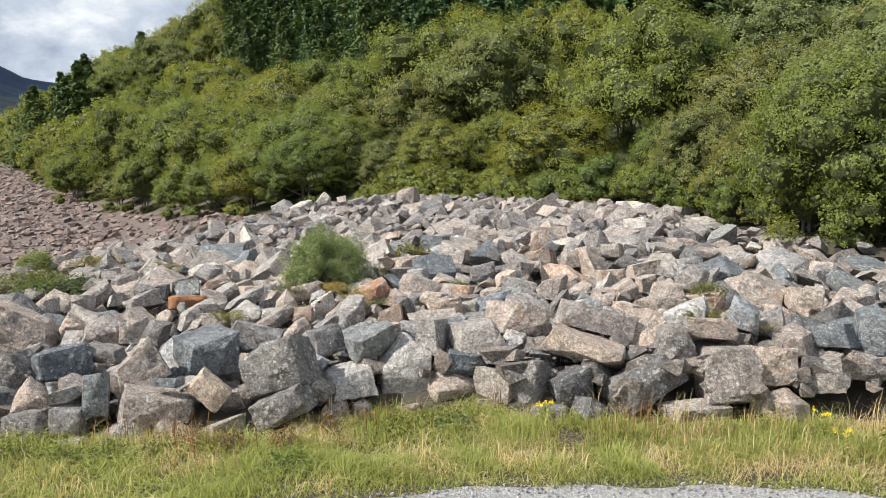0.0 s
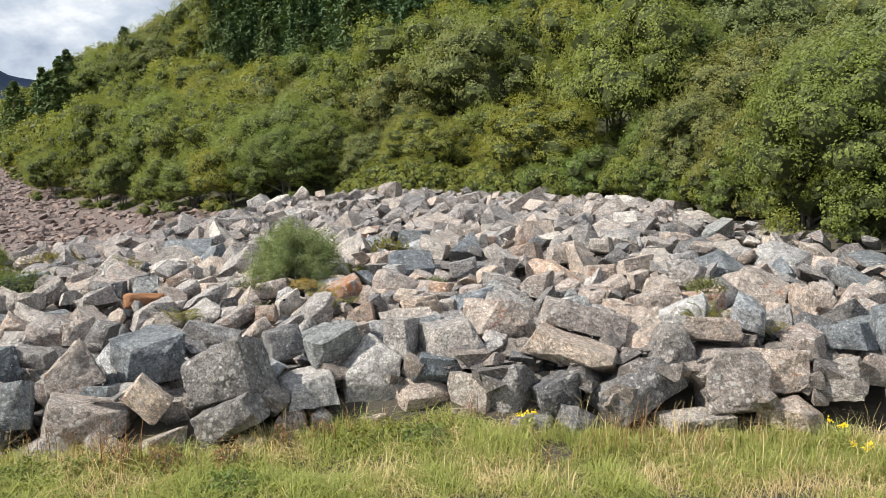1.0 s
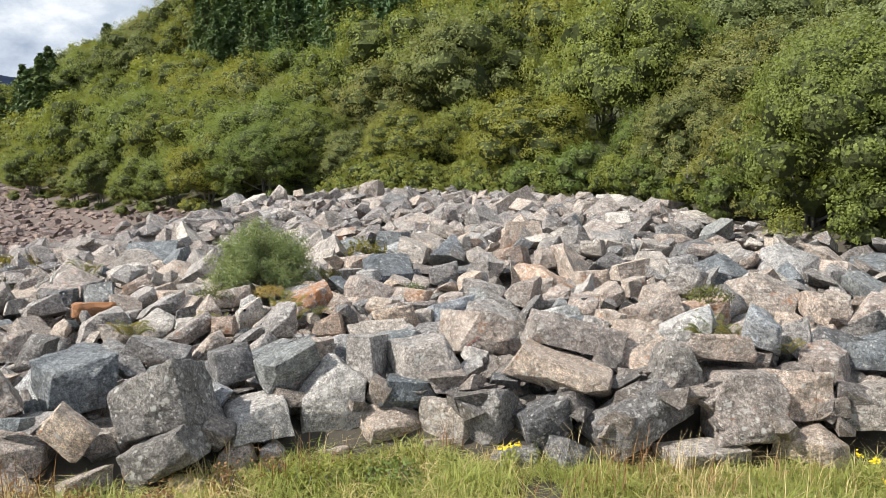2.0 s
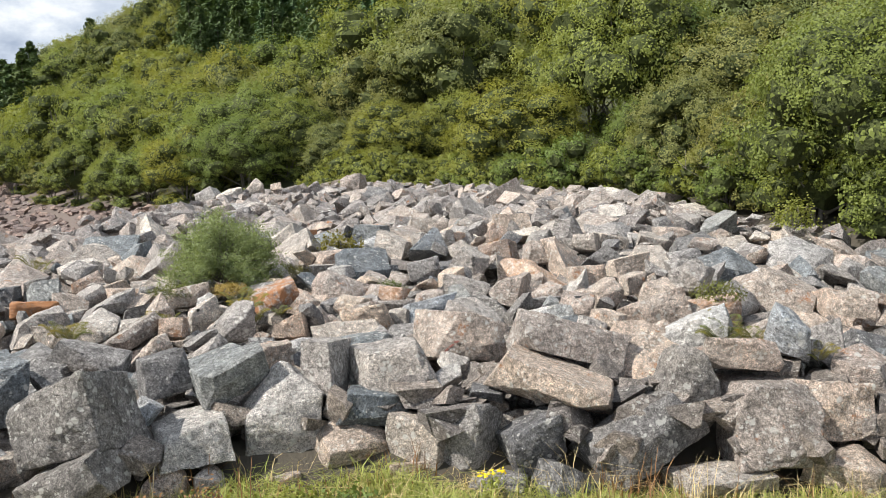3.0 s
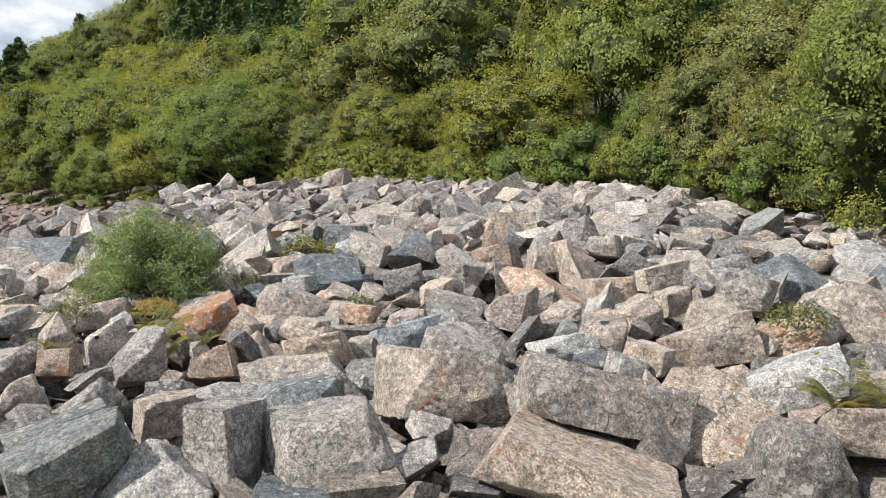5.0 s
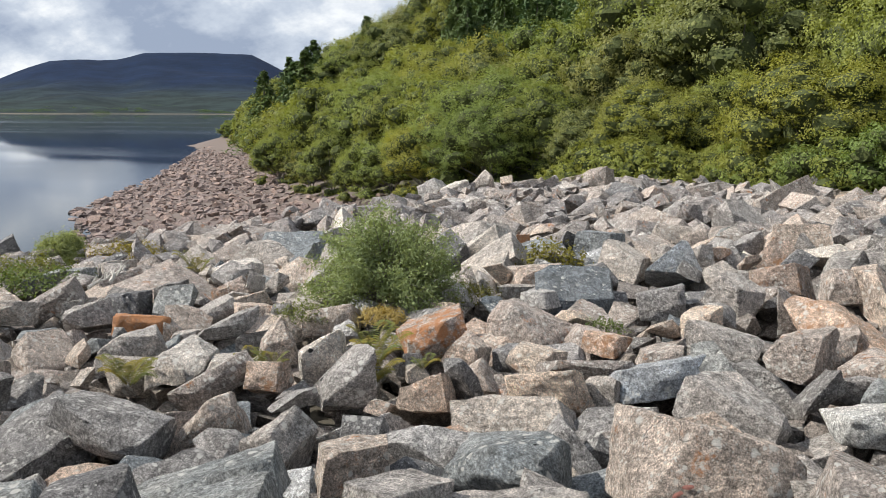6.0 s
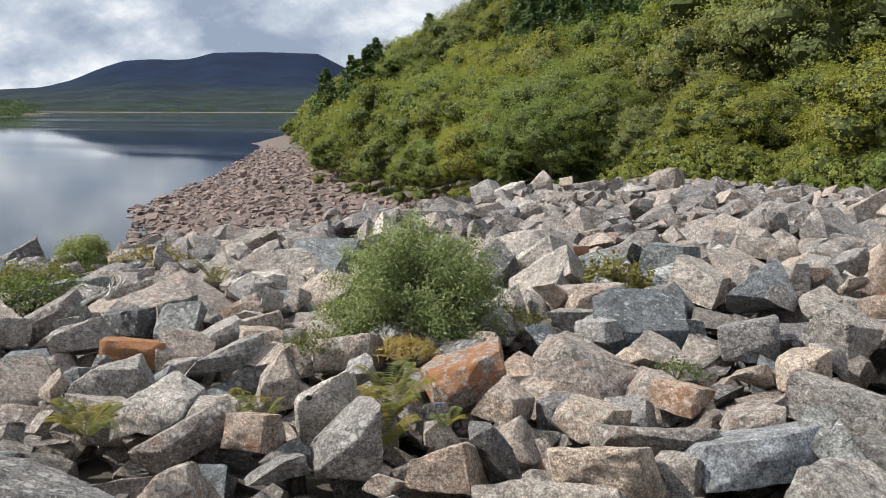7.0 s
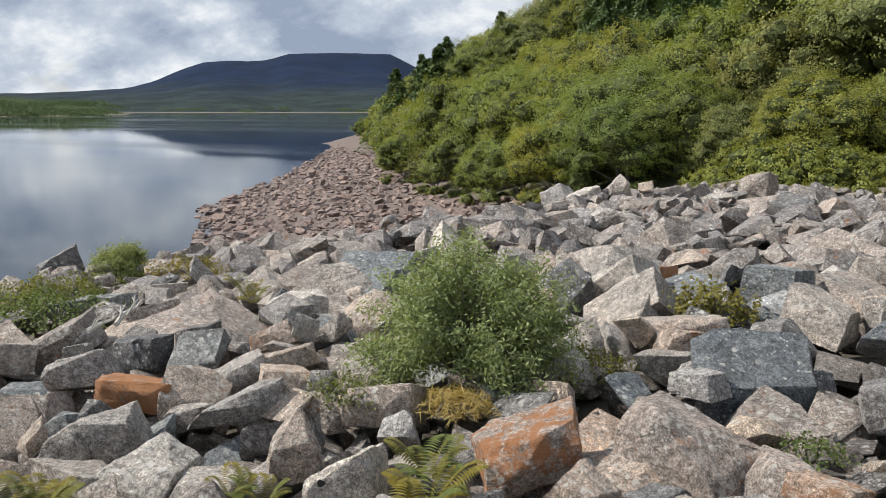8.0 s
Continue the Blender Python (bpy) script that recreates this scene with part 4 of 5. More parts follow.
placed_stone(-5.24, 10.13, 0.15, 0.61, 0.52, 0.57, -4, 17, 0.90, 0.90, "dark", 15)
placed_stone(-4.76, 10.17, 0.27, 0.43, 0.39, 0.44, 5, 15, 0.90, 0.80, "grey", 16)
placed_stone(-4.15, 10.16, 0.07, 0.83, 0.58, 0.52, 0, 14, 0.50, 0.90, "grey", 17)
placed_stone(-4.64, 9.94, 0.02, 0.35, 0.25, 0.23, 0, 15, 0.80, 0.80, "grey", 18)
placed_stone(-3.47, 10.23, 0.09, 0.54, 0.45, 0.48, 0, 11, 0.70, 0.60, "brown", 19)
placed_stone(-2.80, 10.30, 0.14, 0.60, 0.45, 0.42, 0, 9, 0.60, 0.80, "cream", 20)
placed_stone(-2.06, 10.44, 0.37, 0.87, 0.55, 0.45, -26, 7, 0.90, 0.90, "dark", 21)
placed_stone(-1.80, 10.38, 0.07, 0.51, 0.36, 0.31, 0, 6, 0.80, 0.80, "tan", 22)
placed_stone(-1.69, 11.71, 0.92, 0.57, 0.45, 0.45, -8, 5, 0.90, 0.90, "dark", 23)
placed_stone(-1.06, 11.66, 0.92, 0.87, 0.57, 0.47, -20, 4, 0.90, 0.80, "blue", 24)
placed_stone(-0.56, 11.74, 0.53, 0.88, 0.81, 0.97, 0, 2, 0.65, 0.70, "pale", 25)
placed_stone(-1.29, 11.18, 0.48, 0.76, 0.55, 0.50, 0, 4, 0.70, 0.90, "pale", 26)
placed_stone(0.08, 11.49, 0.30, 0.78, 0.61, 0.59, 4, 0, 0.70, 0.70, "brown", 27)
placed_stone(-0.16, 11.95, 0.92, 0.43, 0.47, 0.66, 0, 1, 0.90, 0.90, "grey", 28)
placed_stone(0.48, 11.94, 0.84, 0.84, 0.63, 0.59, -2, -1, 0.95, 1.00, "grey", 29)
placed_stone(0.30, 11.65, 0.60, 0.74, 0.48, 0.38, 10, 0, 0.90, 0.90, "blue", 30)
placed_stone(0.81, 11.49, 0.35, 0.64, 0.54, 0.58, 10, -2, 0.80, 0.90, "grey", 31)
placed_stone(1.23, 11.40, 0.40, 0.49, 0.54, 0.74, -6, -3, 0.70, 0.95, "grey", 32)
placed_stone(1.78, 11.26, 0.40, 0.64, 0.54, 0.58, -15, -5, 0.80, 0.90, "dark", 33)
placed_stone(1.28, 13.42, 0.82, 1.15, 0.78, 0.68, 8, -3, 0.90, 0.80, "brown", 34)
placed_stone(0.65, 11.28, 0.12, 0.46, 0.33, 0.30, 0, -1, 0.80, 0.80, "brown", 35)
placed_stone(1.45, 11.01, 0.07, 0.66, 0.44, 0.37, 0, -4, 0.70, 0.90, "grey", 36)
placed_stone(2.17, 10.97, 0.13, 0.88, 0.56, 0.41, 12, -6, 0.90, 0.50, "dark", 37)
placed_stone(2.72, 11.20, 0.47, 1.20, 0.78, 0.64, -24, -7, 0.90, 0.95, "dark", 38)
placed_stone(2.05, 11.59, 0.85, 1.36, 0.86, 0.47, 12, -5, 0.90, 0.80, "brown", 39)
placed_stone(3.25, 11.44, 0.90, 0.63, 0.64, 0.84, 20, -9, 0.90, 0.60, "dark", 40)
placed_stone(3.92, 11.19, 0.61, 0.90, 0.77, 0.85, 2, -11, 0.95, 0.95, "brown", 41)
placed_stone(3.39, 10.87, 0.21, 0.99, 0.63, 0.27, 0, -10, 0.70, 0.70, "grey", 42)
placed_stone(4.52, 10.86, 0.28, 0.79, 0.53, 0.45, 0, -13, 0.60, 0.60, "brown", 43)
placed_stone(4.46, 11.28, 0.75, 0.78, 0.67, 0.73, 0, -12, 0.80, 0.80, "tan", 44)
placed_stone(5.13, 11.19, 0.62, 0.81, 0.60, 0.56, -14, -14, 0.80, 0.90, "grey", 45)
placed_stone(5.41, 11.47, 1.08, 0.69, 0.46, 0.38, -8, -14, 0.80, 0.95, "blue", 46)
placed_stone(6.05, 11.61, 1.22, 0.52, 0.48, 0.56, 0, -16, 0.70, 0.60, "blue", 47)
placed_stone(5.82, 11.30, 0.76, 0.70, 0.53, 0.51, 8, -16, 0.80, 0.70, "tan", 48)
placed_stone(6.04, 11.38, 0.96, 0.39, 0.34, 0.38, 10, -16, 0.80, 0.80, "blue", 49)
placed_stone(3.72, 11.48, 1.15, 0.79, 0.51, 0.32, 4, -10, 0.90, 0.90, "tan", 50)
placed_stone(3.66, 12.44, 1.19, 0.72, 0.47, 0.38, -25, -9, 0.80, 0.90, "paleblue", 51)
placed_stone(4.27, 11.61, 1.33, 0.51, 0.47, 0.56, 15, -11, 0.90, 0.60, "paleblue", 52)
placed_stone(2.24, 12.32, 1.10, 1.27, 0.81, 0.49, 15, -6, 0.90, 0.80, "brown", 53)
placed_stone(6.31, 14.24, 1.02, 0.48, 0.40, 0.41, 4, -14, 0.90, 0.90, "cream", 54)
placed_stone(4.85, 11.42, 1.00, 0.63, 0.50, 0.50, 0, -13, 0.70, 0.70, "tan", 55)
placed_stone(6.76, 13.95, 1.03, 0.85, 0.58, 0.50, 5, -15, 0.60, 0.70, "tan", 56)
placed_stone(-1.42, 10.82, 0.22, 0.38, 0.37, 0.45, 0, 5, 0.60, 0.60, "tan", 57)
placed_stone(-1.09, 10.94, 0.15, 0.35, 0.30, 0.33, 5, 4, 0.70, 0.70, "grey", 58)
placed_stone(-1.04, 10.82, -0.11, 0.42, 0.34, 0.36, -5, 4, 0.70, 0.70, "grey", 59)
placed_stone(-0.48, 11.21, 0.07, 0.43, 0.35, 0.35, 0, 2, 0.70, 0.80, "tan", 60)
placed_stone(-1.70, 10.40, 0.04, 0.34, 0.27, 0.28, 0, 6, 0.80, 0.70, "grey", 61)
placed_stone(-1.81, 15.23, 0.53, 0.65, 0.56, 0.61, 0, 4, 0.45, 0.95, "grey", 62)
placed_stone(-7.02, 15.43, 0.18, 0.64, 0.54, 0.56, 0, 15, 0.50, 0.60, "tan", 63)
placed_stone(-6.22, 15.04, 0.22, 0.93, 0.67, 0.61, 5, 14, 0.70, 0.70, "tan", 64)
placed_stone(-5.72, 14.97, 0.26, 0.62, 0.57, 0.66, 0, 13, 0.70, 0.80, "tan", 65)
placed_stone(-5.08, 14.43, 0.33, 0.42, 0.39, 0.46, 10, 12, 0.90, 0.90, "dark", 66)
placed_stone(-8.10, 18.01, 0.14, 0.74, 0.59, 0.59, 0, 15, 0.70, 0.80, "grey", 67)
placed_stone(-6.49, 17.69, 0.25, 0.85, 0.57, 0.49, 0, 12, 0.60, 0.80, "grey", 68)
placed_stone(-1.54, 17.07, 0.51, 0.85, 0.59, 0.52, -15, 9, 0.80, 0.90, "rust", 69)
placed_stone(-0.52, 17.28, 0.57, 0.96, 0.64, 0.55, 8, 6, 0.95, 0.70, "tan", 70)
placed_stone(0.01, 15.19, 0.59, 0.76, 0.51, 0.44, -8, 5, 0.80, 0.90, "cream", 71)
placed_stone(-0.24, 16.14, 0.60, 0.53, 0.38, 0.34, 0, 5, 0.90, 0.80, "cream", 72)
placed_stone(-1.01, 15.13, 0.53, 0.55, 0.43, 0.43, 0, 9, 0.50, 0.90, "tan", 73)
placed_stone(-0.73, 15.28, 0.56, 0.56, 0.36, 0.18, 58, 8, 0.90, 0.80, "dark", 74)
placed_stone(-2.44, 16.13, 0.42, 0.63, 0.62, 0.79, -8, 14, 0.70, 0.90, "pale", 75)
placed_stone(-3.03, 17.68, 0.42, 0.77, 0.54, 0.48, -6, 13, 0.70, 0.90, "brown", 76)
placed_stone(-4.25, 17.23, 0.34, 0.92, 0.59, 0.36, 0, 17, 0.40, 1.00, "grey", 77)
placed_stone(-4.74, 18.52, 0.31, 0.96, 0.61, 0.41, 0, 17, 0.70, 0.90, "brown", 78)
placed_stone(-3.89, 15.93, 0.33, 0.80, 0.56, 0.50, 0, 19, 0.60, 0.70, "pale", 79)
placed_stone(-2.64, 15.36, 0.43, 0.43, 0.35, 0.36, 0, 15, 0.90, 0.90, "orange", 80)
placed_stone(-2.66, 14.22, 0.39, 0.83, 0.63, 0.63, -10, 18, 0.40, 0.80, "brown", 81)
placed_stone(-1.77, 13.90, 0.49, 0.49, 0.45, 0.52, 10, 15, 0.50, 0.60, "grey", 82)
placed_stone(-1.56, 12.53, 0.70, 1.04, 0.65, 0.34, -12, 17, 0.80, 0.90, "blue", 83)
placed_stone(-0.97, 13.31, 0.61, 0.57, 0.41, 0.39, 0, 12, 0.90, 0.90, "brown", 84)
placed_stone(-0.04, 13.62, 0.62, 1.05, 0.66, 0.42, 0, 7, 0.60, 0.90, "blue", 85)
placed_stone(0.87, 15.93, 0.64, 1.07, 0.68, 0.48, 0, 1, 0.60, 0.80, "paleblue", 86)
placed_stone(1.51, 14.98, 0.69, 0.88, 0.57, 0.48, 12, -2, 0.90, 0.70, "grey", 87)
placed_stone(2.41, 14.78, 0.76, 0.72, 0.50, 0.45, 0, -6, 0.60, 0.80, "paleblue", 88)
placed_stone(2.43, 13.45, 0.85, 0.42, 0.28, 0.23, 0, -7, 0.80, 0.80, "rust", 89)
placed_stone(2.85, 15.06, 0.80, 0.57, 0.47, 0.49, 0, -8, 0.80, 0.80, "tan", 90)
placed_stone(3.11, 14.24, 0.83, 0.49, 0.38, 0.38, 0, -10, 0.80, 0.70, "cream", 91)
placed_stone(3.80, 14.79, 0.83, 1.00, 0.68, 0.61, -12, -12, 0.70, 0.95, "tan", 92)
placed_stone(3.88, 16.17, 0.90, 0.41, 0.33, 0.34, -12, -11, 0.90, 0.90, "cream", 93)
placed_stone(3.32, 16.83, 0.86, 0.66, 0.48, 0.44, 0, -8, 0.90, 0.95, "tan", 94)
placed_stone(3.36, 15.70, 0.84, 0.54, 0.44, 0.46, -20, -9, 0.70, 0.80, "brown", 95)
placed_stone(2.62, 16.06, 0.79, 0.56, 0.46, 0.48, 0, -6, 0.50, 0.80, "tan", 96)
placed_stone(2.11, 16.49, 0.76, 0.59, 0.51, 0.57, 5, -4, 0.60, 0.90, "brown", 97)
placed_stone(1.44, 16.75, 0.71, 0.80, 0.54, 0.47, 10, -1, 0.80, 0.80, "grey", 98)
placed_stone(0.79, 18.72, 0.70, 0.67, 0.51, 0.49, 0, 1, 0.70, 0.90, "grey", 99)
placed_stone(2.18, 19.84, 0.81, 0.89, 0.61, 0.53, -6, -3, 0.70, 0.90, "orange", 100)
placed_stone(2.93, 19.26, 0.86, 0.73, 0.52, 0.47, 3, -5, 0.90, 0.90, "brown", 101)
placed_stone(1.65, 18.87, 0.75, 0.68, 0.58, 0.64, 20, -2, 0.80, 0.70, "grey", 102)
placed_stone(4.14, 17.66, 0.93, 0.74, 0.47, 0.38, -5, -10, 0.80, 0.95, "cream", 103)
placed_stone(4.79, 16.45, 0.91, 0.69, 0.52, 0.49, -8, -13, 0.70, 0.90, "grey", 104)
placed_stone(1.24, 20.93, 0.75, 0.40, 0.47, 0.89, 0, 0, 0.80, 0.90, "grey", 105)
placed_stone(0.80, 21.31, 0.74, 0.53, 0.49, 0.56, -5, 1, 0.90, 0.70, "grey", 106)
placed_stone(0.16, 21.30, 0.69, 0.78, 0.61, 0.60, 10, 2, 0.90, 0.70, "grey", 107)
placed_stone(-0.39, 22.67, 0.67, 0.81, 0.61, 0.59, 0, 3, 0.90, 0.90, "blue", 108)
placed_stone(-1.71, 24.84, 0.61, 0.92, 0.59, 0.37, -6, 6, 0.60, 0.90, "tan", 109)
placed_stone(0.79, 23.77, 0.78, 0.86, 0.55, 0.41, 5, 1, 0.90, 0.90, "grey", 110)
placed_stone(1.84, 22.12, 0.83, 0.72, 0.51, 0.46, -20, -2, 0.80, 0.90, "grey", 111)
placed_stone(0.67, 27.60, 0.72, 0.63, 0.53, 0.56, -20, 1, 0.70, 0.90, "grey", 112)
placed_stone(-1.81, 35.27, 0.74, 1.02, 0.81, 0.81, -4, 4, 0.90, 1.00, "brown", 113)
placed_stone(-5.07, 33.81, 0.84, 0.80, 0.64, 0.63, 0, 8, 0.35, 0.70, "grey", 114)
placed_stone(-4.34, 33.71, 0.87, 0.42, 0.33, 0.33, -15, 7, 0.80, 0.80, "cream", 115)
placed_stone(-4.00, 34.01, 0.52, 1.20, 0.78, 0.63, -3, 7, 0.80, 0.95, "brown", 116)
placed_stone(-6.73, 33.83, 0.51, 0.97, 0.72, 0.67, -20, 10, 0.80, 0.90, "pale", 117)
placed_stone(-5.92, 33.61, 0.41, 1.08, 0.82, 0.78, -8, 9, 0.80, 0.95, "pale", 118)
placed_stone(-3.95, 29.61, 0.51, 1.30, 0.83, 0.50, 8, 8, 0.80, 0.70, "grey", 119)
placed_stone(-1.79, 23.08, 0.60, 0.35, 0.37, 0.49, 0, 6, 0.80, 0.90, "rust", 120)
placed_stone(-2.29, 22.46, 0.52, 1.20, 0.78, 0.64, -25, 8, 0.70, 0.90, "pale", 121)
placed_stone(-1.19, 20.56, 0.58, 1.14, 0.73, 0.41, 3, 6, 0.70, 0.90, "tan", 122)
placed_stone(-0.67, 18.63, 0.63, 0.45, 0.31, 0.27, -5, 6, 0.80, 0.80, "pale", 123)
placed_stone(-1.79, 18.85, 0.55, 0.46, 0.35, 0.33, 0, 9, 0.60, 0.70, "grey", 124)
placed_stone(3.89, 22.24, 0.98, 0.57, 0.37, 0.30, 5, -6, 0.80, 0.70, "dark", 125)
placed_stone(6.12, 22.39, 1.03, 0.67, 0.46, 0.40, -10, -11, 0.80, 0.80, "dark", 126)
placed_stone(3.92, 20.03, 0.95, 0.57, 0.44, 0.43, 0, -8, 0.70, 0.90, "grey", 127)
placed_stone(5.80, 20.66, 0.99, 0.76, 0.57, 0.54, 0, -12, 0.80, 0.70, "tan", 128)
placed_stone(4.44, 20.18, 0.97, 0.74, 0.47, 0.35, 8, -9, 0.80, 0.70, "grey", 129)
placed_stone(5.31, 18.45, 0.97, 0.71, 0.46, 0.37, -5, -13, 0.60, 0.80, "grey", 130)
placed_stone(-5.46, 17.40, 0.23, 0.93, 0.59, 0.38, 3, 26, 0.80, 0.80, "crust", 131)
placed_stone(-4.94, 16.36, 0.24, 0.93, 0.61, 0.52, -10, 27, 0.60, 0.90, "grey", 133)
placed_stone(-3.22, 15.32, 0.34, 0.92, 0.58, 0.36, -25, 25, 0.90, 0.90, "brown", 136)
placed_stone(-6.06, 18.91, 0.23, 0.47, 0.43, 0.50, -10, 24, 0.90, 0.95, "dark", 138)
placed_stone(-6.55, 18.55, 0.19, 0.73, 0.50, 0.43, 0, 26, 0.70, 0.90, "dark", 139)
placed_stone(-7.74, 19.92, 0.13, 0.77, 0.50, 0.33, -2, 26, 0.90, 0.95, "tan", 140)
placed_stone(-7.06, 20.42, 0.17, 0.94, 0.62, 0.52, 5, 23, 0.70, 0.60, "pale", 141)
placed_stone(-8.78, 21.28, 0.08, 0.66, 0.45, 0.39, -3, 25, 0.90, 0.90, "grey", 142)
placed_stone(-9.21, 20.35, 0.01, 1.34, 0.85, 0.35, -12, 28, 0.70, 0.90, "blue", 143)
placed_stone(-7.95, 18.70, 0.09, 0.85, 0.57, 0.49, -25, 29, 0.80, 0.80, "brown", 144)
placed_stone(-6.01, 20.78, 0.25, 0.82, 0.54, 0.45, 0, 20, 0.70, 0.90, "pale", 145)
placed_stone(-5.30, 19.41, 0.30, 0.71, 0.46, 0.32, -20, 21, 0.70, 0.90, "orange", 146)
placed_stone(-4.86, 18.10, 0.30, 0.59, 0.44, 0.43, -15, 22, 0.70, 0.80, "grey", 147)
placed_stone(-4.24, 17.97, 0.34, 0.51, 0.40, 0.39, 4, 21, 0.80, 0.80, "tan", 148)
placed_stone(-3.84, 18.06, 0.37, 0.35, 0.34, 0.42, 0, 19, 0.70, 0.80, "dark", 149)
placed_stone(-3.26, 16.69, 0.38, 0.47, 0.44, 0.54, 0, 20, 0.50, 0.50, "brown", 150)
placed_stone(-11.34, 24.64, -0.07, 0.86, 0.60, 0.53, -20, 25, 0.90, 0.80, "tan", 151)
placed_stone(-13.40, 23.36, -0.23, 0.95, 0.70, 0.65, -25, 29, 0.80, 0.80, "dark", 152)
placed_stone(-10.92, 22.15, -0.05, 0.44, 0.34, 0.33, -15, 27, 0.80, 0.80, "grey", 153)
placed_stone(-10.28, 24.90, 0.02, 0.68, 0.54, 0.54, -25, 23, 0.80, 0.70, "grey", 154)
placed_stone(-7.67, 23.46, 0.17, 0.83, 0.61, 0.57, -10, 20, 0.60, 0.90, "tan", 155)
placed_stone(-6.83, 23.63, 0.25, 0.49, 0.42, 0.45, 0, 18, 0.80, 0.90, "dark", 156)
placed_stone(-0.95, 19.98, 0.60, 0.72, 0.46, 0.35, 5, 6, 0.80, 0.80, "tan", 157)
placed_stone(1.23, 17.73, 0.71, 0.50, 0.40, 0.42, -5, -3, 0.60, 0.80, "cream", 158)
placed_stone(0.88, 16.37, 0.67, 0.51, 0.36, 0.33, 0, -2, 0.60, 0.80, "brown", 159)
placed_stone(0.34, 16.85, 0.64, 0.46, 0.34, 0.33, 5, 2, 0.70, 0.80, "orange", 160)
placed_stone(0.25, 15.91, 0.58, 0.99, 0.62, 0.28, 4, 3, 0.80, 0.90, "brown", 161)
placed_stone(-1.02, 16.46, 0.53, 0.51, 0.39, 0.38, 5, 10, 0.60, 0.70, "tan", 162)

# hollows kept free for ferns and weeds
for x, y, r in ((-3.92, 15.0, 0.34), (-3.02, 15.7, 0.26), (-1.63, 15.42, 0.3), (-1.78, 15.96, 0.3), (-9.3, 19.8, 0.8), (-10.2, 20.6, 0.8), (-7.2, 21.24, 0.4), (-0.97, 21.4, 0.4),
                (-2.4, 17.7, 0.3), (-1.74, 19.0, 0.35), (-2.72, 18.75, 0.75), (3.8, 12.1, 0.3), (4.1, 12.0, 0.25), (4.5, 11.5, 0.2), (0.21, 17.67, 0.2),
                (-1.5, 33.4, 0.8), (-1.6, 34.4, 0.8)):
    PLACED.append((x, y, r))


def free_spot(x, y, r, tight):
    return all((x - px) ** 2 + (y - py) ** 2 > (tight * (r + pr)) ** 2 for px, py, pr in PLACED)


def field_stones():
    """The rest of the tipped stone: singly where it is near, in one mesh behind."""
    rnd = random.Random(12)
    spots_found = []
    for tries in range(1, 15001):
        y = rnd.uniform(10.5, 38)
        x = rnd.uniform(-15, 17)
        if x < left_edge(y) - 0.8 or y < wall_foot(x) + 0.75:
            continue
        s, _ = to_line(x, y, TREE_X, TREE_Y)
        if s > -0.9:
            continue
        big = min(1.6, max(0.42, 0.80 * math.exp(rnd.gauss(0, 0.36))))
        if tries > 9000:
            big = rnd.uniform(0.26, 0.45)
        w, d, h = big * rnd.uniform(0.95, 1.6), big * rnd.uniform(0.75, 1.15), big * rnd.uniform(0.5, 0.9)
        r = (w + d) / 4
        if not free_spot(x, y, r, 0.72 if y < 20 else 0.66):
            continue
        z = float(rock_top(x, y)) - 0.42 * h - (0.24 if y < 19 else 0.1) + rnd.uniform(-0.2, 0.16)
        if y > 27:
            z += 0.08
        if x < left_edge(y) + 0.5:
            z -= 0.3
        PLACED.append((x, y, r))
        rot = (rnd.uniform(-36, 36), rnd.uniform(-36, 36), rnd.uniform(0, 360))
        kind = "flat_rock" if h < 0.55 * w else "boulder" if big > 0.8 else "stone"
        spots_found.append((math.hypot(x, y - 9), x, y, z, w, d, h, rot, kind, rnd.choice(TONES), tries))
    verts, faces = [], []
    counts = {"boulder": len(STONES), "flat_rock": 0, "stone": 0}
    for dist, x, y, z, w, d, h, rot, kind, tone, seed in sorted(spots_found):
        if counts[kind] < (340 if kind != "stone" else 260):
            boulder(x, y, z, w, d, h, *rot, tone, 1000 + seed, 0.08 if y < 19 else 0.2, kind)
            PLACED.pop()
            counts[kind] += 1
            continue
        bm = block_bm(rnd, w, d, h, rnd.uniform(0.3, 1.0), rnd.uniform(0.5, 1.0), slant=0.45)
        bmesh.ops.triangulate(bm, faces=bm.faces)
        m = pose(x, y, z, *rot)
        i0 = len(verts)
        bm.verts.index_update()
        verts += [m @ v.co for v in bm.verts]
        faces += [[i0 + v.index for v in f.verts] for f in bm.faces]
        bm.free()
    tagged(mesh_ob("tipped_stones", verts, faces, FIELD_ROCK), "field of angular grey and pinkish boulders", "boulders", kind="stuff")


field_stones()


def wall_backing():
    """Stones that show in the gaps of the front row."""
    rnd = random.Random(21)
    for k in range(34):
        x, z = -8.5 + 17.5 * k / 33 + rnd.uniform(-0.2, 0.2), rnd.uniform(0.08, 0.62)
        y = float(wall_foot(x)) + 0.5 * z + rnd.uniform(0.85, 1.05)
        w = rnd.uniform(0.45, 0.75)
        boulder(x, y, z, w, w * 0.8, w * rnd.uniform(0.6, 0.9), rnd.uniform(-30, 30), rnd.uniform(-30, 30), rnd.uniform(0, 360), rnd.choice(TONES), 5000 + k, 0.08, "stone")


wall_backing()


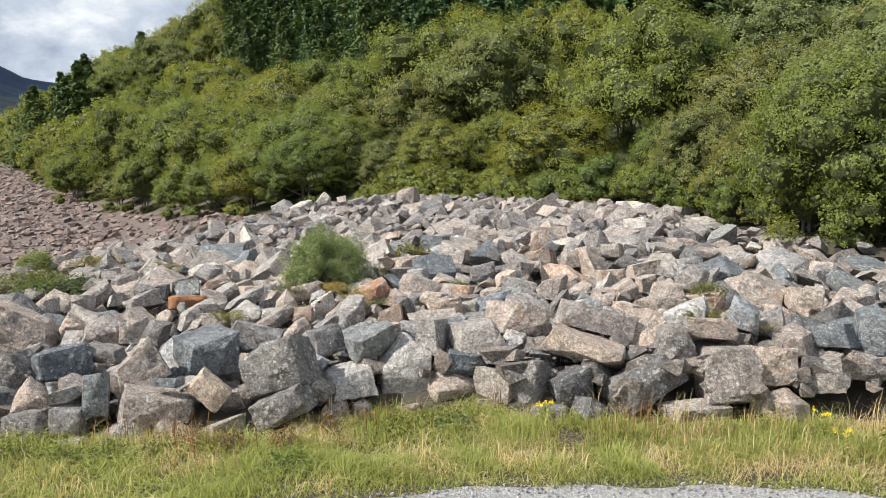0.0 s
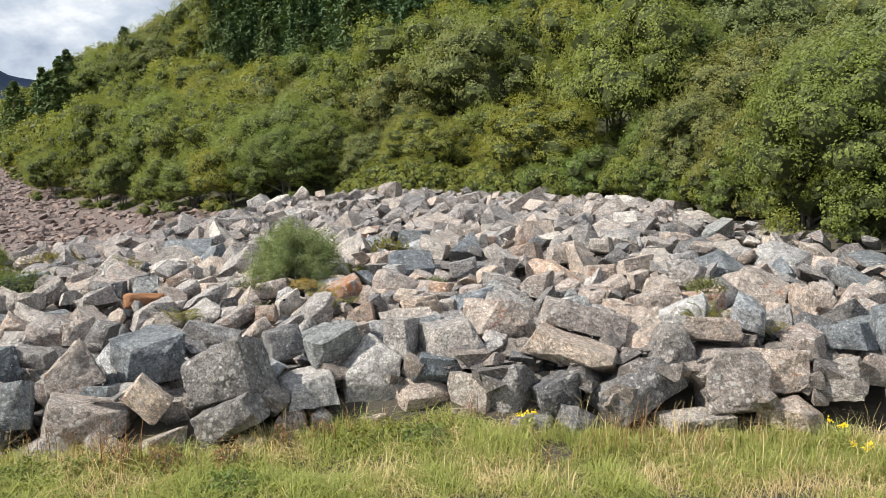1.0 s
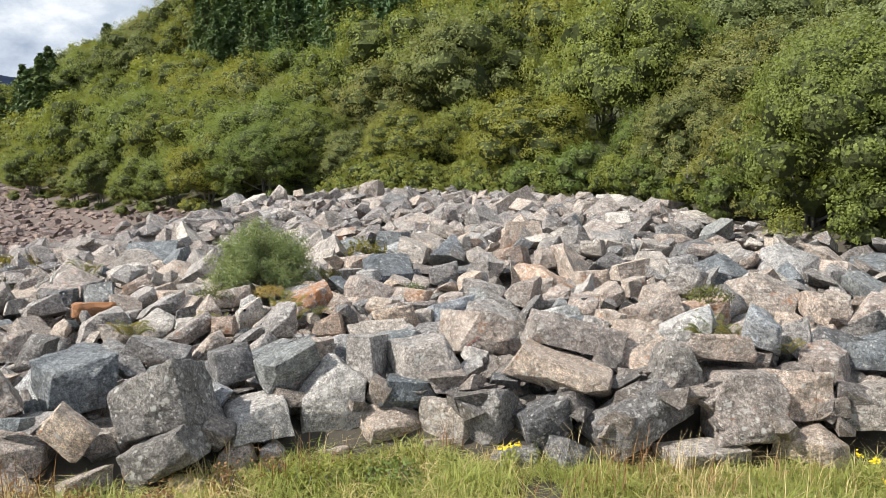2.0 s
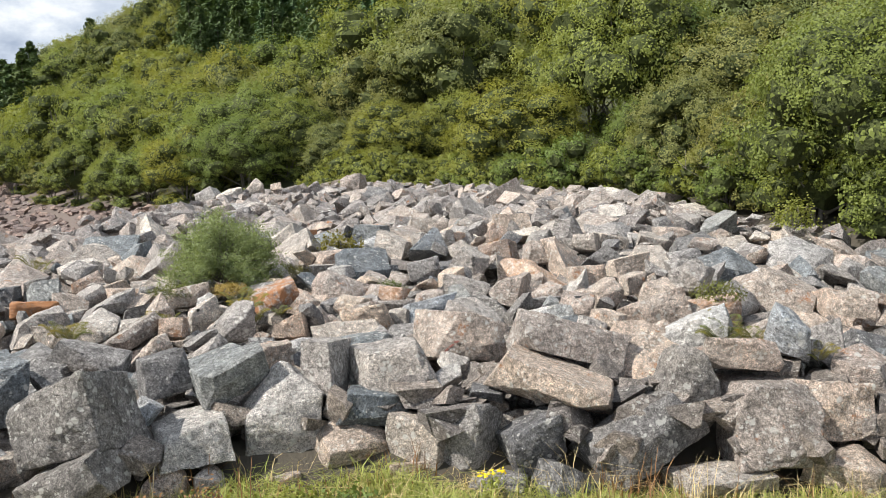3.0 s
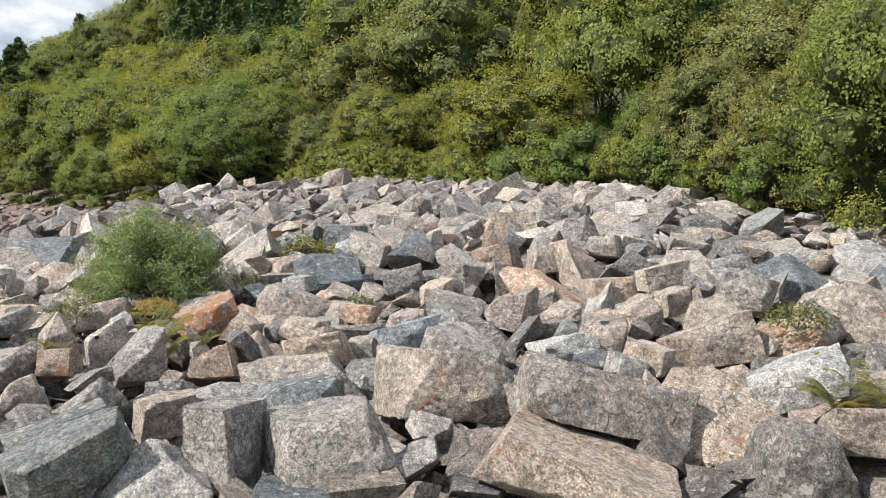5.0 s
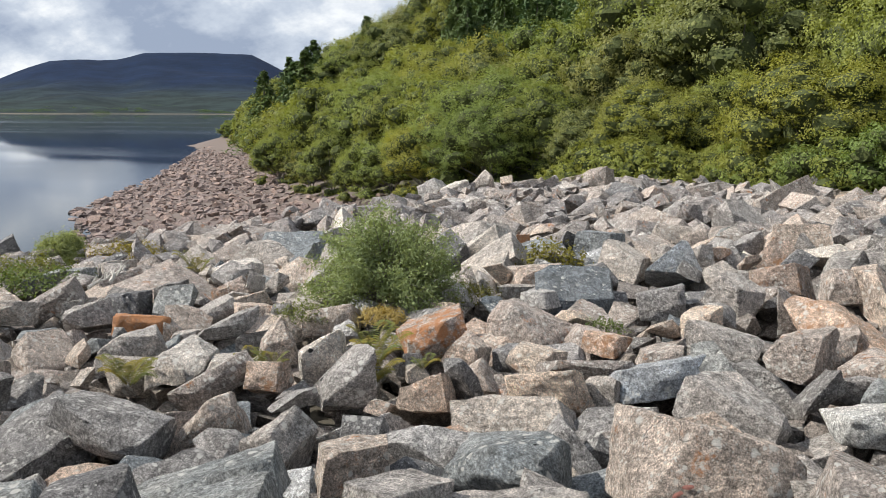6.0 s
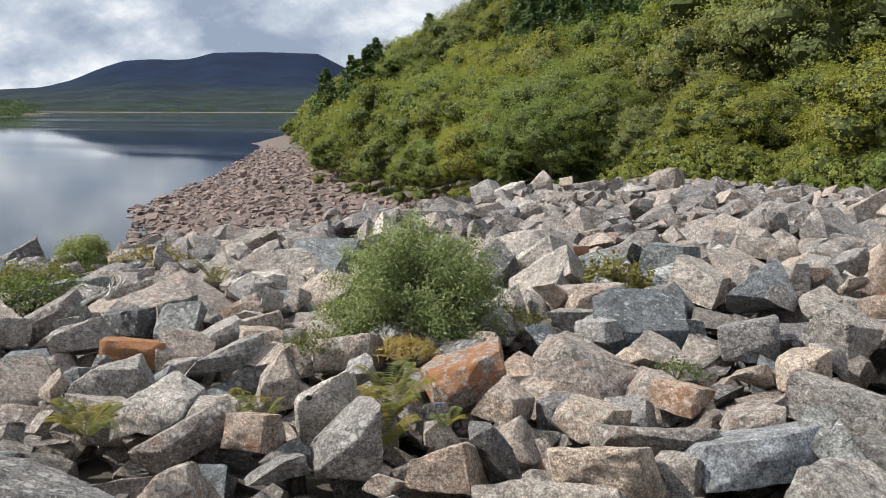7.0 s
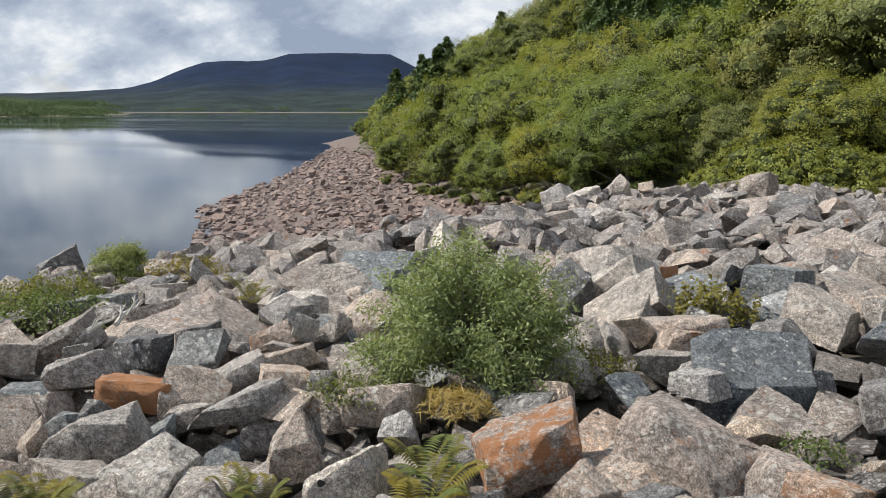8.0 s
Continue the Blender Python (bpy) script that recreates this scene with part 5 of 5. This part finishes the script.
def scatter(name, label, category, count, seed, place, mat, sizes, flat=0.6, lift=0.2):
    """Many small angular stones in one mesh, from eight shapes."""
    rnd = random.Random(seed)
    shapes = []
    for k in range(8):
        bm = stone_bm(rnd, 1, rnd.uniform(0.6, 1.0), flat * rnd.uniform(0.7, 1.3), worn=0.0)
        bmesh.ops.triangulate(bm, faces=bm.faces)
        bm.verts.index_update()
        shapes.append((np.array([v.co for v in bm.verts]), np.array([[v.index for v in f.verts] for f in bm.faces])))
        bm.free()
    verts, faces, i0 = [], [], 0
    for k in range(count):
        p = place(rnd)
        if p is None:
            continue
        co, fa = shapes[k % 8]
        size = sizes(rnd)
        m = np.array(pose(0, 0, 0, rnd.uniform(-18, 18), rnd.uniform(-18, 18), rnd.uniform(0, 360)).to_3x3()) * size
        verts.append(co @ m.T + np.array([p[0], p[1], p[2] + lift * size * flat]))
        faces.append(fa + i0)
        i0 += len(co)
    return tagged(mesh_ob(name, np.concatenate(verts), np.concatenate(faces).tolist(), mat), label, category, kind="stuff")


def on_beach(rnd):
    x, y = rnd.uniform(-112, -3), 24 + 176 * rnd.random() ** 1.7
    if math.degrees(math.atan2(-x, y)) > 48:
        return None
    d, _ = to_line(x, y, SHORE_X, SHORE_Y)
    s, _ = to_line(x, y, TREE_X, TREE_Y)
    if d < -0.8 or s > 0.8 or x > left_edge(y) - 0.3:
        return None
    return x, y, max(float(land(x, y)), LAKE - 0.1)


def under_stones(rnd):
    x, y = rnd.uniform(-12, 13), rnd.uniform(10.6, 30)
    if y < wall_foot(x) + 0.35 or x < left_edge(y):
        return None
    top = float(rock_top(x, y)) - rnd.uniform(0.52, 0.80)
    return x, y, min(top, 0.1 + (y - wall_foot(x)) * 0.9)


def on_gravel(rnd):
    x, y = rnd.uniform(-4, 7), rnd.uniform(6.5, 8.9)
    if y > float(gravel_edge(x)) + rnd.uniform(-0.05, 0.12):
        return None
    return x, y, float(land(x, y)) + 0.022


scatter("shore_stones", "pinkish brown flat stones covering the lake shore", "stones", 62000, 3, on_beach, BEACH_ROCK, lambda r: r.choice([0.16, 0.22, 0.3, 0.3, 0.42, 0.42, 0.6, 0.85]) * r.uniform(0.8, 1.2), 0.5, 0.2)
scatter("rubble", "small broken stones wedged between the boulders", "stones", 6500, 4, under_stones, RUBBLE, lambda r: r.uniform(0.2, 0.5), 0.7)
scatter("gravel_stones", "loose grey chippings at the edge of the track", "gravel", 3600, 5, on_gravel, GRAVEL_STONE, lambda r: r.uniform(0.018, 0.045), 0.7)


# ---------------------------------------------------------------- grass
def blades(rng, x, y, z, length, width, lean):
    """Bent grass blades as pairs of four-cornered pieces."""
    n = len(x)
    a = rng.uniform(0, 2 * np.pi, n)
    root = np.stack([x, y, z - 0.02], -1)
    d = np.stack([np.cos(a), np.sin(a), np.zeros(n)], -1)
    side = np.stack([-np.sin(a), np.cos(a), np.zeros(n)], -1) * (width / 2)[:, None]
    k = (lean * rng.uniform(0.2, 1.3, n))[:, None]
    L = length[:, None]
    mid = root + np.array([0, 0, 0.55]) * L + d * k * L * 0.22
    tip = root + np.array([0, 0, 1.0]) * L * (1 - 0.35 * k) + d * k * L * 0.75
    one = np.stack([root - side, root + side, mid + side * 0.8, mid - side * 0.8], 1)
    two = np.stack([mid - side * 0.8, mid + side * 0.8, tip + side * 0.12, tip - side * 0.12], 1)
    # each blade is one island: weld its two pieces
    return np.stack([one[:, 0], one[:, 1], one[:, 2], one[:, 3], two[:, 2], two[:, 3]], 1)


def blades_ob(name, B, mat):
    n = len(B)
    me = bpy.data.meshes.new(name)
    idx = (np.arange(n)[:, None] * 6 + np.array([[0, 1, 2, 3, 3, 2, 4, 5]])).astype(np.int32)
    me.vertices.add(6 * n); me.loops.add(8 * n); me.polygons.add(2 * n)
    me.vertices.foreach_set("co", B.astype(np.float32).ravel())
    me.loops.foreach_set("vertex_index", idx.ravel())
    me.polygons.foreach_set("loop_start", np.arange(0, 8 * n, 4, dtype=np.int32))
    me.polygons.foreach_set("loop_total", np.full(2 * n, 4, dtype=np.int32))
    me.materials.append(mat)
    me.update(calc_edges=True)
    return new(name, me)


def verge(name, label, n, seed, mat, patch, lo, hi, lean, width, near_wall=False):
    rng = np.random.default_rng(seed)
    x = rng.uniform(-13, 15, n)
    g, f = gravel_edge(x) - 0.04, wall_foot(x) + 0.25
    g = np.where((x < -2.6), g - 0.6, g)
    u = rng.random(n) ** (0.35 if near_wall else 0.8)
    y = g + (f - g) * u
    keep = np.array([patch(a, b) for a, b in zip(x, y)]) > rng.random(n)
    x, y, u = x[keep], y[keep], u[keep]
    tuft = np.array([noise.noise(Vector((a * 1.7, b * 1.7, seed))) for a, b in zip(x, y)])
    L = rng.uniform(lo, hi, len(x)) * (0.7 + 0.45 * u + 1.1 * tuft) * np.where(y < gravel_edge(x) + 0.25, 0.6, 1)
    ob = blades_ob(name, blades(rng, x, y, land(x, y), np.maximum(L, 0.05), rng.uniform(*width, len(x)), lean), mat)
    return tagged(ob, label, "grass", kind="stuff")


def spots(scale, shift, low, high):
    return lambda a, b: min(1.0, max(0.0, (noise.noise(Vector((a * scale, b * scale * 1.6, shift))) - low) / (high - low)))


verge("verge_grass", "rough olive-green grass between track and stones", 140000, 1, LEAF["grass"], spots(0.9, 1, -0.55, 0.15), 0.10, 0.30, 2.0, (0.006, 0.012))
verge("verge_straw", "dry straw-coloured grass among the green", 52000, 2, LEAF["straw"], spots(0.7, 3, -0.25, 0.3), 0.10, 0.32, 2.0, (0.005, 0.010))
verge("verge_stalks", "tall dry seeding grass stalks along the stones", 5600, 3, LEAF["straw"], lambda a, b: 0.95 if a > 2 else 0.12, 0.22, 0.52, 1.1, (0.004, 0.008), True)
verge("verge_sorrel", "reddish sorrel stalks at the foot of the stones", 6200, 4, LEAF["sorrel"], spots(0.9, 5, 0.0, 0.4), 0.2, 0.5, 0.6, (0.006, 0.012), True)


# ---------------------------------------------------------------- plants among the stones
def bush(x, y, z, height, radius, seed, label):
    rng = np.random.default_rng(seed)
    top = new("willow_bush")
    top.location = (x, y, z)
    bm = bmesh.new()
    pos, nor = [], []
    for k in range(150):
        a = rng.uniform(0, 2 * np.pi)
        el = math.asin(rng.uniform(-0.05, 1.0))
        k1 = rng.uniform(0.8, 1.12)
        p0 = np.array([math.cos(a) * 0.12, math.sin(a) * 0.12, 0])
        p2 = np.array([math.cos(a) * math.cos(el) * radius * k1, math.sin(a) * math.cos(el) * radius * k1, 0.08 + math.sin(el) * (height - 0.08) * k1])
        p1 = (p0 + p2) / 2 + np.array([math.cos(a) * -0.08, math.sin(a) * -0.08, 0.14 * height])
        tube(bm, [p0, p1, p2], [0.013, 0.008, 0.003], 4)
        n = 250
        u = rng.uniform(0.35, 1.06, n)[:, None] ** 0.8
        q = p0 * (1 - u) ** 2 + 2 * p1 * u * (1 - u) + p2 * u ** 2 + rng.normal(size=(n, 3)) * 0.06
        pos.append(q)
        nor.append(unit(rng.normal(size=(n, 3)) * 0.7 + p2 / radius * 0.5 + np.array([0, 0, 0.5])))
    part("branch", bm, BARK, top, "thin brown branching stems")
    pos, nor = np.concatenate(pos), np.concatenate(nor)
    quads_ob("foliage", leaves(rng, pos, nor, 0.052, 0.018), LEAF["willow"], top)
    return tagged(top, label, "bush")


bush(-2.72, 18.75, 0.42, 1.16, 0.99, 31, "green willow bush growing between the boulders")
bush(-11.4, 23.0, -0.3, 0.62, 0.5, 32, "small green willow bush at the edge of the stones")


def fern(x, y, z, size, count, seed, label="yellow-green fern among the boulders"):
    rng = np.random.default_rng(seed)
    top = new("fern")
    top.location = (x, y, z)
    for k in range(count):
        a = 2 * np.pi * k / count + rng.uniform(-0.4, 0.4)
        L = size * rng.uniform(0.7, 1.1)
        up = rng.uniform(0.55, 0.95)
        n = 22
        t = np.linspace(0.12, 1, n)
        spine = np.stack([np.cos(a) * L * t * 0.62, np.sin(a) * L * t * 0.62, L * (up * 1.45 * t - 0.62 * t ** 2.4)], -1)
        side = np.array([-math.sin(a), math.cos(a), 0.0])
        fwd = np.array([math.cos(a), math.sin(a), 0.1])
        wid = 0.26 * L * np.sin(np.pi * np.clip(t * 0.93 + 0.05, 0, 1)) ** 0.8
        out = []
        for sgn in (1, -1):
            tip = spine + (side * sgn + fwd * 0.35) * wid[:, None] - np.array([0, 0, 0.12]) * wid[:, None]
            half = fwd * (L / n * 0.42)
            mid = (spine * 0.55 + tip * 0.45) + np.array([0, 0, 0.02]) * L
            out.append(np.stack([spine - half * 0.5, mid - half, tip, mid + half], 1))
        quads_ob("frond", np.concatenate(out), LEAF["fern"], top)
    return tagged(top, label, "fern", "ferns among the boulders")


def clump(name, x, y, z, rx, ry, h, n, leaf, mat, seed, label, category, slim=0.7):
    """A low mound of leaves on the stones."""
    rng = np.random.default_rng(seed)
    top = new(name)
    top.location = (x, y, z)
    d = unit(rng.normal(size=(n, 3)) + np.array([0, 0, 0.4])) * rng.uniform(0.45, 1.0, (n, 1)) ** 0.6
    d *= 1 + 0.3 * np.sin(d[:, :1] * 9 + seed) * np.cos(d[:, 1:2] * 8)
    p = d * np.array([rx, ry, h])
    p[:, 2] = np.abs(p[:, 2])
    quads_ob("leaves", leaves(rng, p, unit(d * 0.5 + np.array([0, 0, 0.8]) + rng.normal(size=(n, 3)) * 0.45), leaf, leaf * slim), mat, top)
    for k in range(7):
        a = k * 0.9
        bm = bmesh.new()
        tube(bm, [(0, 0, -0.05), (math.cos(a) * rx * 0.5, math.sin(a) * ry * 0.5, h * 0.7), (math.cos(a) * rx * 0.9, math.sin(a) * ry * 0.9, h * 0.2)], [0.008, 0.006, 0.003], 4)
        part("stem", bm, BARK, top)
    return tagged(top, label, category)


fern(-3.92, 15.0, 0.30, 0.46, 13, 1, "large browning fern among the boulders")
fern(-4.15, 15.25, 0.28, 0.38, 9, 2, "large browning fern among the boulders")
fern(-3.02, 15.7, 0.34, 0.36, 11, 3)
fern(-2.85, 15.8, 0.32, 0.30, 8, 4)
fern(-1.63, 15.42, 0.42, 0.46, 12, 5)
fern(-1.78, 15.96, 0.44, 0.50, 12, 6)
fern(-1.95, 16.3, 0.46, 0.40, 9, 7)
fern(-1.25, 15.75, 0.50, 0.26, 6, 8)
fern(3.80, 12.1, 1.02, 0.44, 12, 9, "tall yellow-green fern among the boulders")
fern(4.10, 12.0, 1.04, 0.38, 10, 10, "tall yellow-green fern among the boulders")
fern(4.50, 11.5, 1.05, 0.32, 8, 11)
fern(-7.2, 21.24, 0.14, 0.50, 12, 12, "green fern among the boulders")
fern(-6.9, 20.95, 0.14, 0.40, 9, 13, "green fern among the boulders")
clump("bramble", -9.3, 19.8, -0.08, 1.2, 0.8, 0.42, 2400, 0.055, LEAF["bramble"], 3, "sprawling green bramble over the boulders", "bramble")
clump("bramble", -10.4, 20.7, -0.12, 1.2, 0.9, 0.40, 2200, 0.055, LEAF["bramble"], 4, "sprawling green bramble over the boulders", "bramble")
clump("bramble", -0.97, 21.4, 0.50, 0.55, 0.42, 0.42, 900, 0.06, LEAF["fern"], 5, "yellowing bramble between two large boulders", "bramble")
clump("dry_grass", -2.4, 17.7, 0.42, 0.32, 0.26, 0.16, 1300, 0.12, LEAF["pad"], 6, "tuft of golden dry grass below the bush", "grass", 0.07)
clump("weed", -1.74, 19.0, 0.45, 0.5, 0.4, 0.24, 1500, 0.03, LEAF["bramble"], 7, "low yellow-green weeds beside the bush", "weed")
clump("weed", -3.3, 17.6, 0.42, 0.45, 0.3, 0.18, 900, 0.03, LEAF["bramble"], 8, "low yellow-green weeds beside the bush", "weed")
clump("moss_cushion", 0.21, 17.67, 0.50, 0.26, 0.2, 0.14, 500, 0.03, LEAF["bramble"], 12, "cushion of olive moss between the boulders", "moss")
clump("weed", 8.0, 20.2, 1.2, 0.45, 0.4, 0.6, 700, 0.06, LEAF["yellow"], 9, "bright yellow-green weed behind the boulders", "weed")
clump("weed", -9.7, 22.9, 0.0, 0.9, 0.6, 0.3, 900, 0.05, LEAF["fern"], 10, "low yellow-green weeds at the edge of the stones", "weed")
clump("moss_cushion", 4.6, 14.6, 1.0, 0.35, 0.28, 0.22, 700, 0.035, LEAF["fern"], 11, "cushion of olive moss between the boulders", "moss")
# yellow ragwort in flower


def ragwort(x, y, z, height, seed):
    rng = np.random.default_rng(seed)
    top = new("ragwort")
    top.location = (x, y, z)
    for k in range(3):
        a = 2.1 * k + 0.4
        tip = np.array([math.cos(a) * 0.10, math.sin(a) * 0.08, height * rng.uniform(0.8, 1.0)])
        bm = bmesh.new()
        tube(bm, [(0, 0, -0.05), tip * 0.55, tip], [0.006, 0.005, 0.003], 5)
        part("stem", bm, LEAF["grass"], top)
        n = 16
        p = tip + rng.normal(size=(n, 3)) * np.array([0.022, 0.022, 0.012])
        quads_ob("flower_head", leaves(rng, p, unit(rng.normal(size=(n, 3)) * 0.3 + np.array([0, -0.3, 1])), 0.028, 0.024), LEAF["petal"], top)
        u = rng.uniform(0.05, 0.85, 26)[:, None]
        quads_ob("leaves", leaves(rng, tip * u + rng.normal(size=(26, 3)) * 0.03, unit(rng.normal(size=(26, 3)) + np.array([0, 0, 0.6])), 0.07, 0.025), LEAF["grass"], top)
    return tagged(top, "yellow-flowered ragwort in the grass by the stones", "flower", "ragwort in the verge")


ragwort(1.38, 10.75, 0.0, 0.34, 1)
ragwort(4.85, 10.3, 0.0, 0.38, 2)
ragwort(5.0, 10.0, 0.0, 0.26, 3)


def driftwood(x, y, z, turn, size):
    top = new("driftwood")
    top.matrix_basis = pose(x, y, z, 0, 0, turn)
    rng = random.Random(6)
    bm = bmesh.new()
    tube(bm, [(0, 0, 0), (0.25 * size, 0.05 * size, 0.08 * size), (0.6 * size, 0, 0.16 * size)], [0.03, 0.025, 0.008], 6)
    part("stem", bm, DEAD_WOOD, top)
    for k in range(7):
        t = rng.uniform(0.1, 0.9)
        bm = bmesh.new()
        p = Vector((0.6 * size * t, 0, 0.16 * size * t))
        q = p + Vector((rng.uniform(-0.1, 0.3), rng.uniform(-0.25, 0.25), rng.uniform(0.0, 0.3))) * size
        tube(bm, [p, (p + q) / 2 + Vector((0, 0, 0.03)), q], [0.012, 0.008, 0.003], 5)
        part("twig", bm, DEAD_WOOD, top)
    return tagged(top, "bleached grey dead branch lying on the boulders", "branch", "dead branches")


driftwood(-6.55, 18.2, 0.55, 100, 0.8)
driftwood(-6.75, 18.0, 0.5, 70, 0.6)


for k, (x, y, h) in enumerate([(-5.1, 9.35, 0.3), (-4.5, 9.3, 0.26), (-4.0, 9.45, 0.22), (-5.7, 9.3, 0.3), (-1.75, 9.2, 0.26), (-0.55, 10.35, 0.3), (-0.2, 10.5, 0.28), (0.2, 10.45, 0.3), (5.6, 9.9, 0.3), (-3.4, 9.55, 0.24)]):
    clump("nettle", x, y, 0.0, 0.34, 0.26, h, 420, 0.05, LEAF["green"], 40 + k, "leafy dark green weed in the rough grass", "weed")
for k, (x, y) in enumerate([(-1.9, 9.75), (-1.4, 10.2), (-1.0, 10.5), (-2.6, 9.7), (-3.1, 9.75)]):
    clump("sorrel", x, y, 0.0, 0.22, 0.16, 0.36, 260, 0.035, LEAF["sorrel"], 60 + k, "reddish seeding sorrel at the foot of the stones", "weed")


def pylon(x, y, z, h):
    top = new("pylon")
    top.location = (x, y, z)
    for sx in (-1, 1):
        for sy in (-1, 1):
            bm = bmesh.new()
            tube(bm, [(sx * 2.2, sy * 2.2, 0), (sx * 0.7, sy * 0.7, h * 0.7), (sx * 0.2, sy * 0.2, h)], [0.14, 0.12, 0.1], 4)
            part("leg", bm, SLATE, top)
    for t, w in ((0.62, 4.0), (0.76, 5.0), (0.9, 3.6)):
        bm = bmesh.new()
        tube(bm, [(-w, 0, h * t), (0, 0, h * t + 0.6), (w, 0, h * t)], [0.1, 0.16, 0.1], 4)
        part("crossarm", bm, SLATE, top)
    return tagged(top, "grey steel power pylon far behind the hill", "pylon")


pylon(-106, 366, 14, 27)


def on_stone(name, mat, place, normal, rx, ry, turn=0.0, seed=1, label=""):
    """A thin uneven mark lying on the face of the nearest boulder, as a part of it."""
    place, normal = Vector(place), Vector(normal).normalized()
    host = min(STONES, key=lambda o: (o.location - place).length)
    rng = random.Random(seed)
    quat = normal.to_track_quat("Z", "Y")
    bm = bmesh.new()
    ring = []
    for k in range(14):
        a = 2 * math.pi * k / 14
        j = rng.uniform(0.8, 1.15)
        q = Vector((math.cos(a) * rx * j, math.sin(a) * ry * j, 0.004))
        c, sn = math.cos(turn), math.sin(turn)
        ring.append(bm.verts.new(host.matrix_basis.inverted() @ (place + quat @ Vector((q.x * c - q.y * sn, q.x * sn + q.y * c, q.z)))))
    mid = bm.verts.new(host.matrix_basis.inverted() @ (place + normal * 0.007))
    for k in range(14):
        bm.faces.new((ring[k], ring[(k + 1) % 14], mid))
    return part(name, bm, mat, host, label)


# no holes are cut: flat dark discs paint the shade inside them
on_stone("bore_hole", HOLE_SHADE, (2.851, 14.971, 0.935), (-0.08, -0.14, 0.99), 0.05, 0.05, 0, 1, "round dark disc painted as the shade in a drilled hole")
on_stone("bore_hole", HOLE_SHADE, (-2.424, 15.807, 0.572), (0.46, -0.88, 0.05), 0.024, 0.024, 0, 2, "small dark disc painted as the shade in a drilled hole")
on_stone("bore_hole", HOLE_SHADE, (-2.046, 15.235, 0.489), (-0.56, -0.46, 0.69), 0.024, 0.024, 0, 3, "small dark disc painted as the shade in a drilled hole")
for k in range(3):
    on_stone("paint_mark", RUST_PAINT, (1.045 + 0.055 * k, 12.967 + 0.02 * k, 0.77 + 0.043 * k), (0.09, -0.95, 0.28), 0.034, 0.014, 0.9 - 0.4 * k, 10 + k, "faded red paint mark")


def dead_twigs(x, y, z, size, seed):
    rng = random.Random(seed)
    top = new("dead_branch")
    top.location = (x, y, z)
    for k in range(16):
        bm = bmesh.new()
        a, lean = rng.uniform(0, 6.28), rng.uniform(0.2, 0.9)
        q = Vector((math.cos(a) * lean, math.sin(a) * lean, rng.uniform(0.5, 1.0))) * size * rng.uniform(0.6, 1.0)
        mid = q * 0.5 + Vector((rng.uniform(-0.1, 0.1), rng.uniform(-0.1, 0.1), 0.1)) * size
        tube(bm, [(0, 0, -0.4), mid, q], [0.022, 0.014, 0.005], 5)
        for j in range(3):
            u = rng.uniform(0.4, 0.9)
            b = mid.lerp(q, u)
            tube(bm, [b, b + Vector((rng.uniform(-0.3, 0.3), rng.uniform(-0.3, 0.3), rng.uniform(0, 0.35))) * size], [0.009, 0.003], 4)
        part("twig", bm, BARK, top)
    return tagged(top, "bare grey branches standing among the willows", "branch", "dead branches")


dead_twigs(8.6, 25.6, 1.2, 1.5, 1)
dead_twigs(11.6, 23.0, 3.6, 1.8, 2)
dead_twigs(11.9, 22.0, 2.6, 1.3, 3)
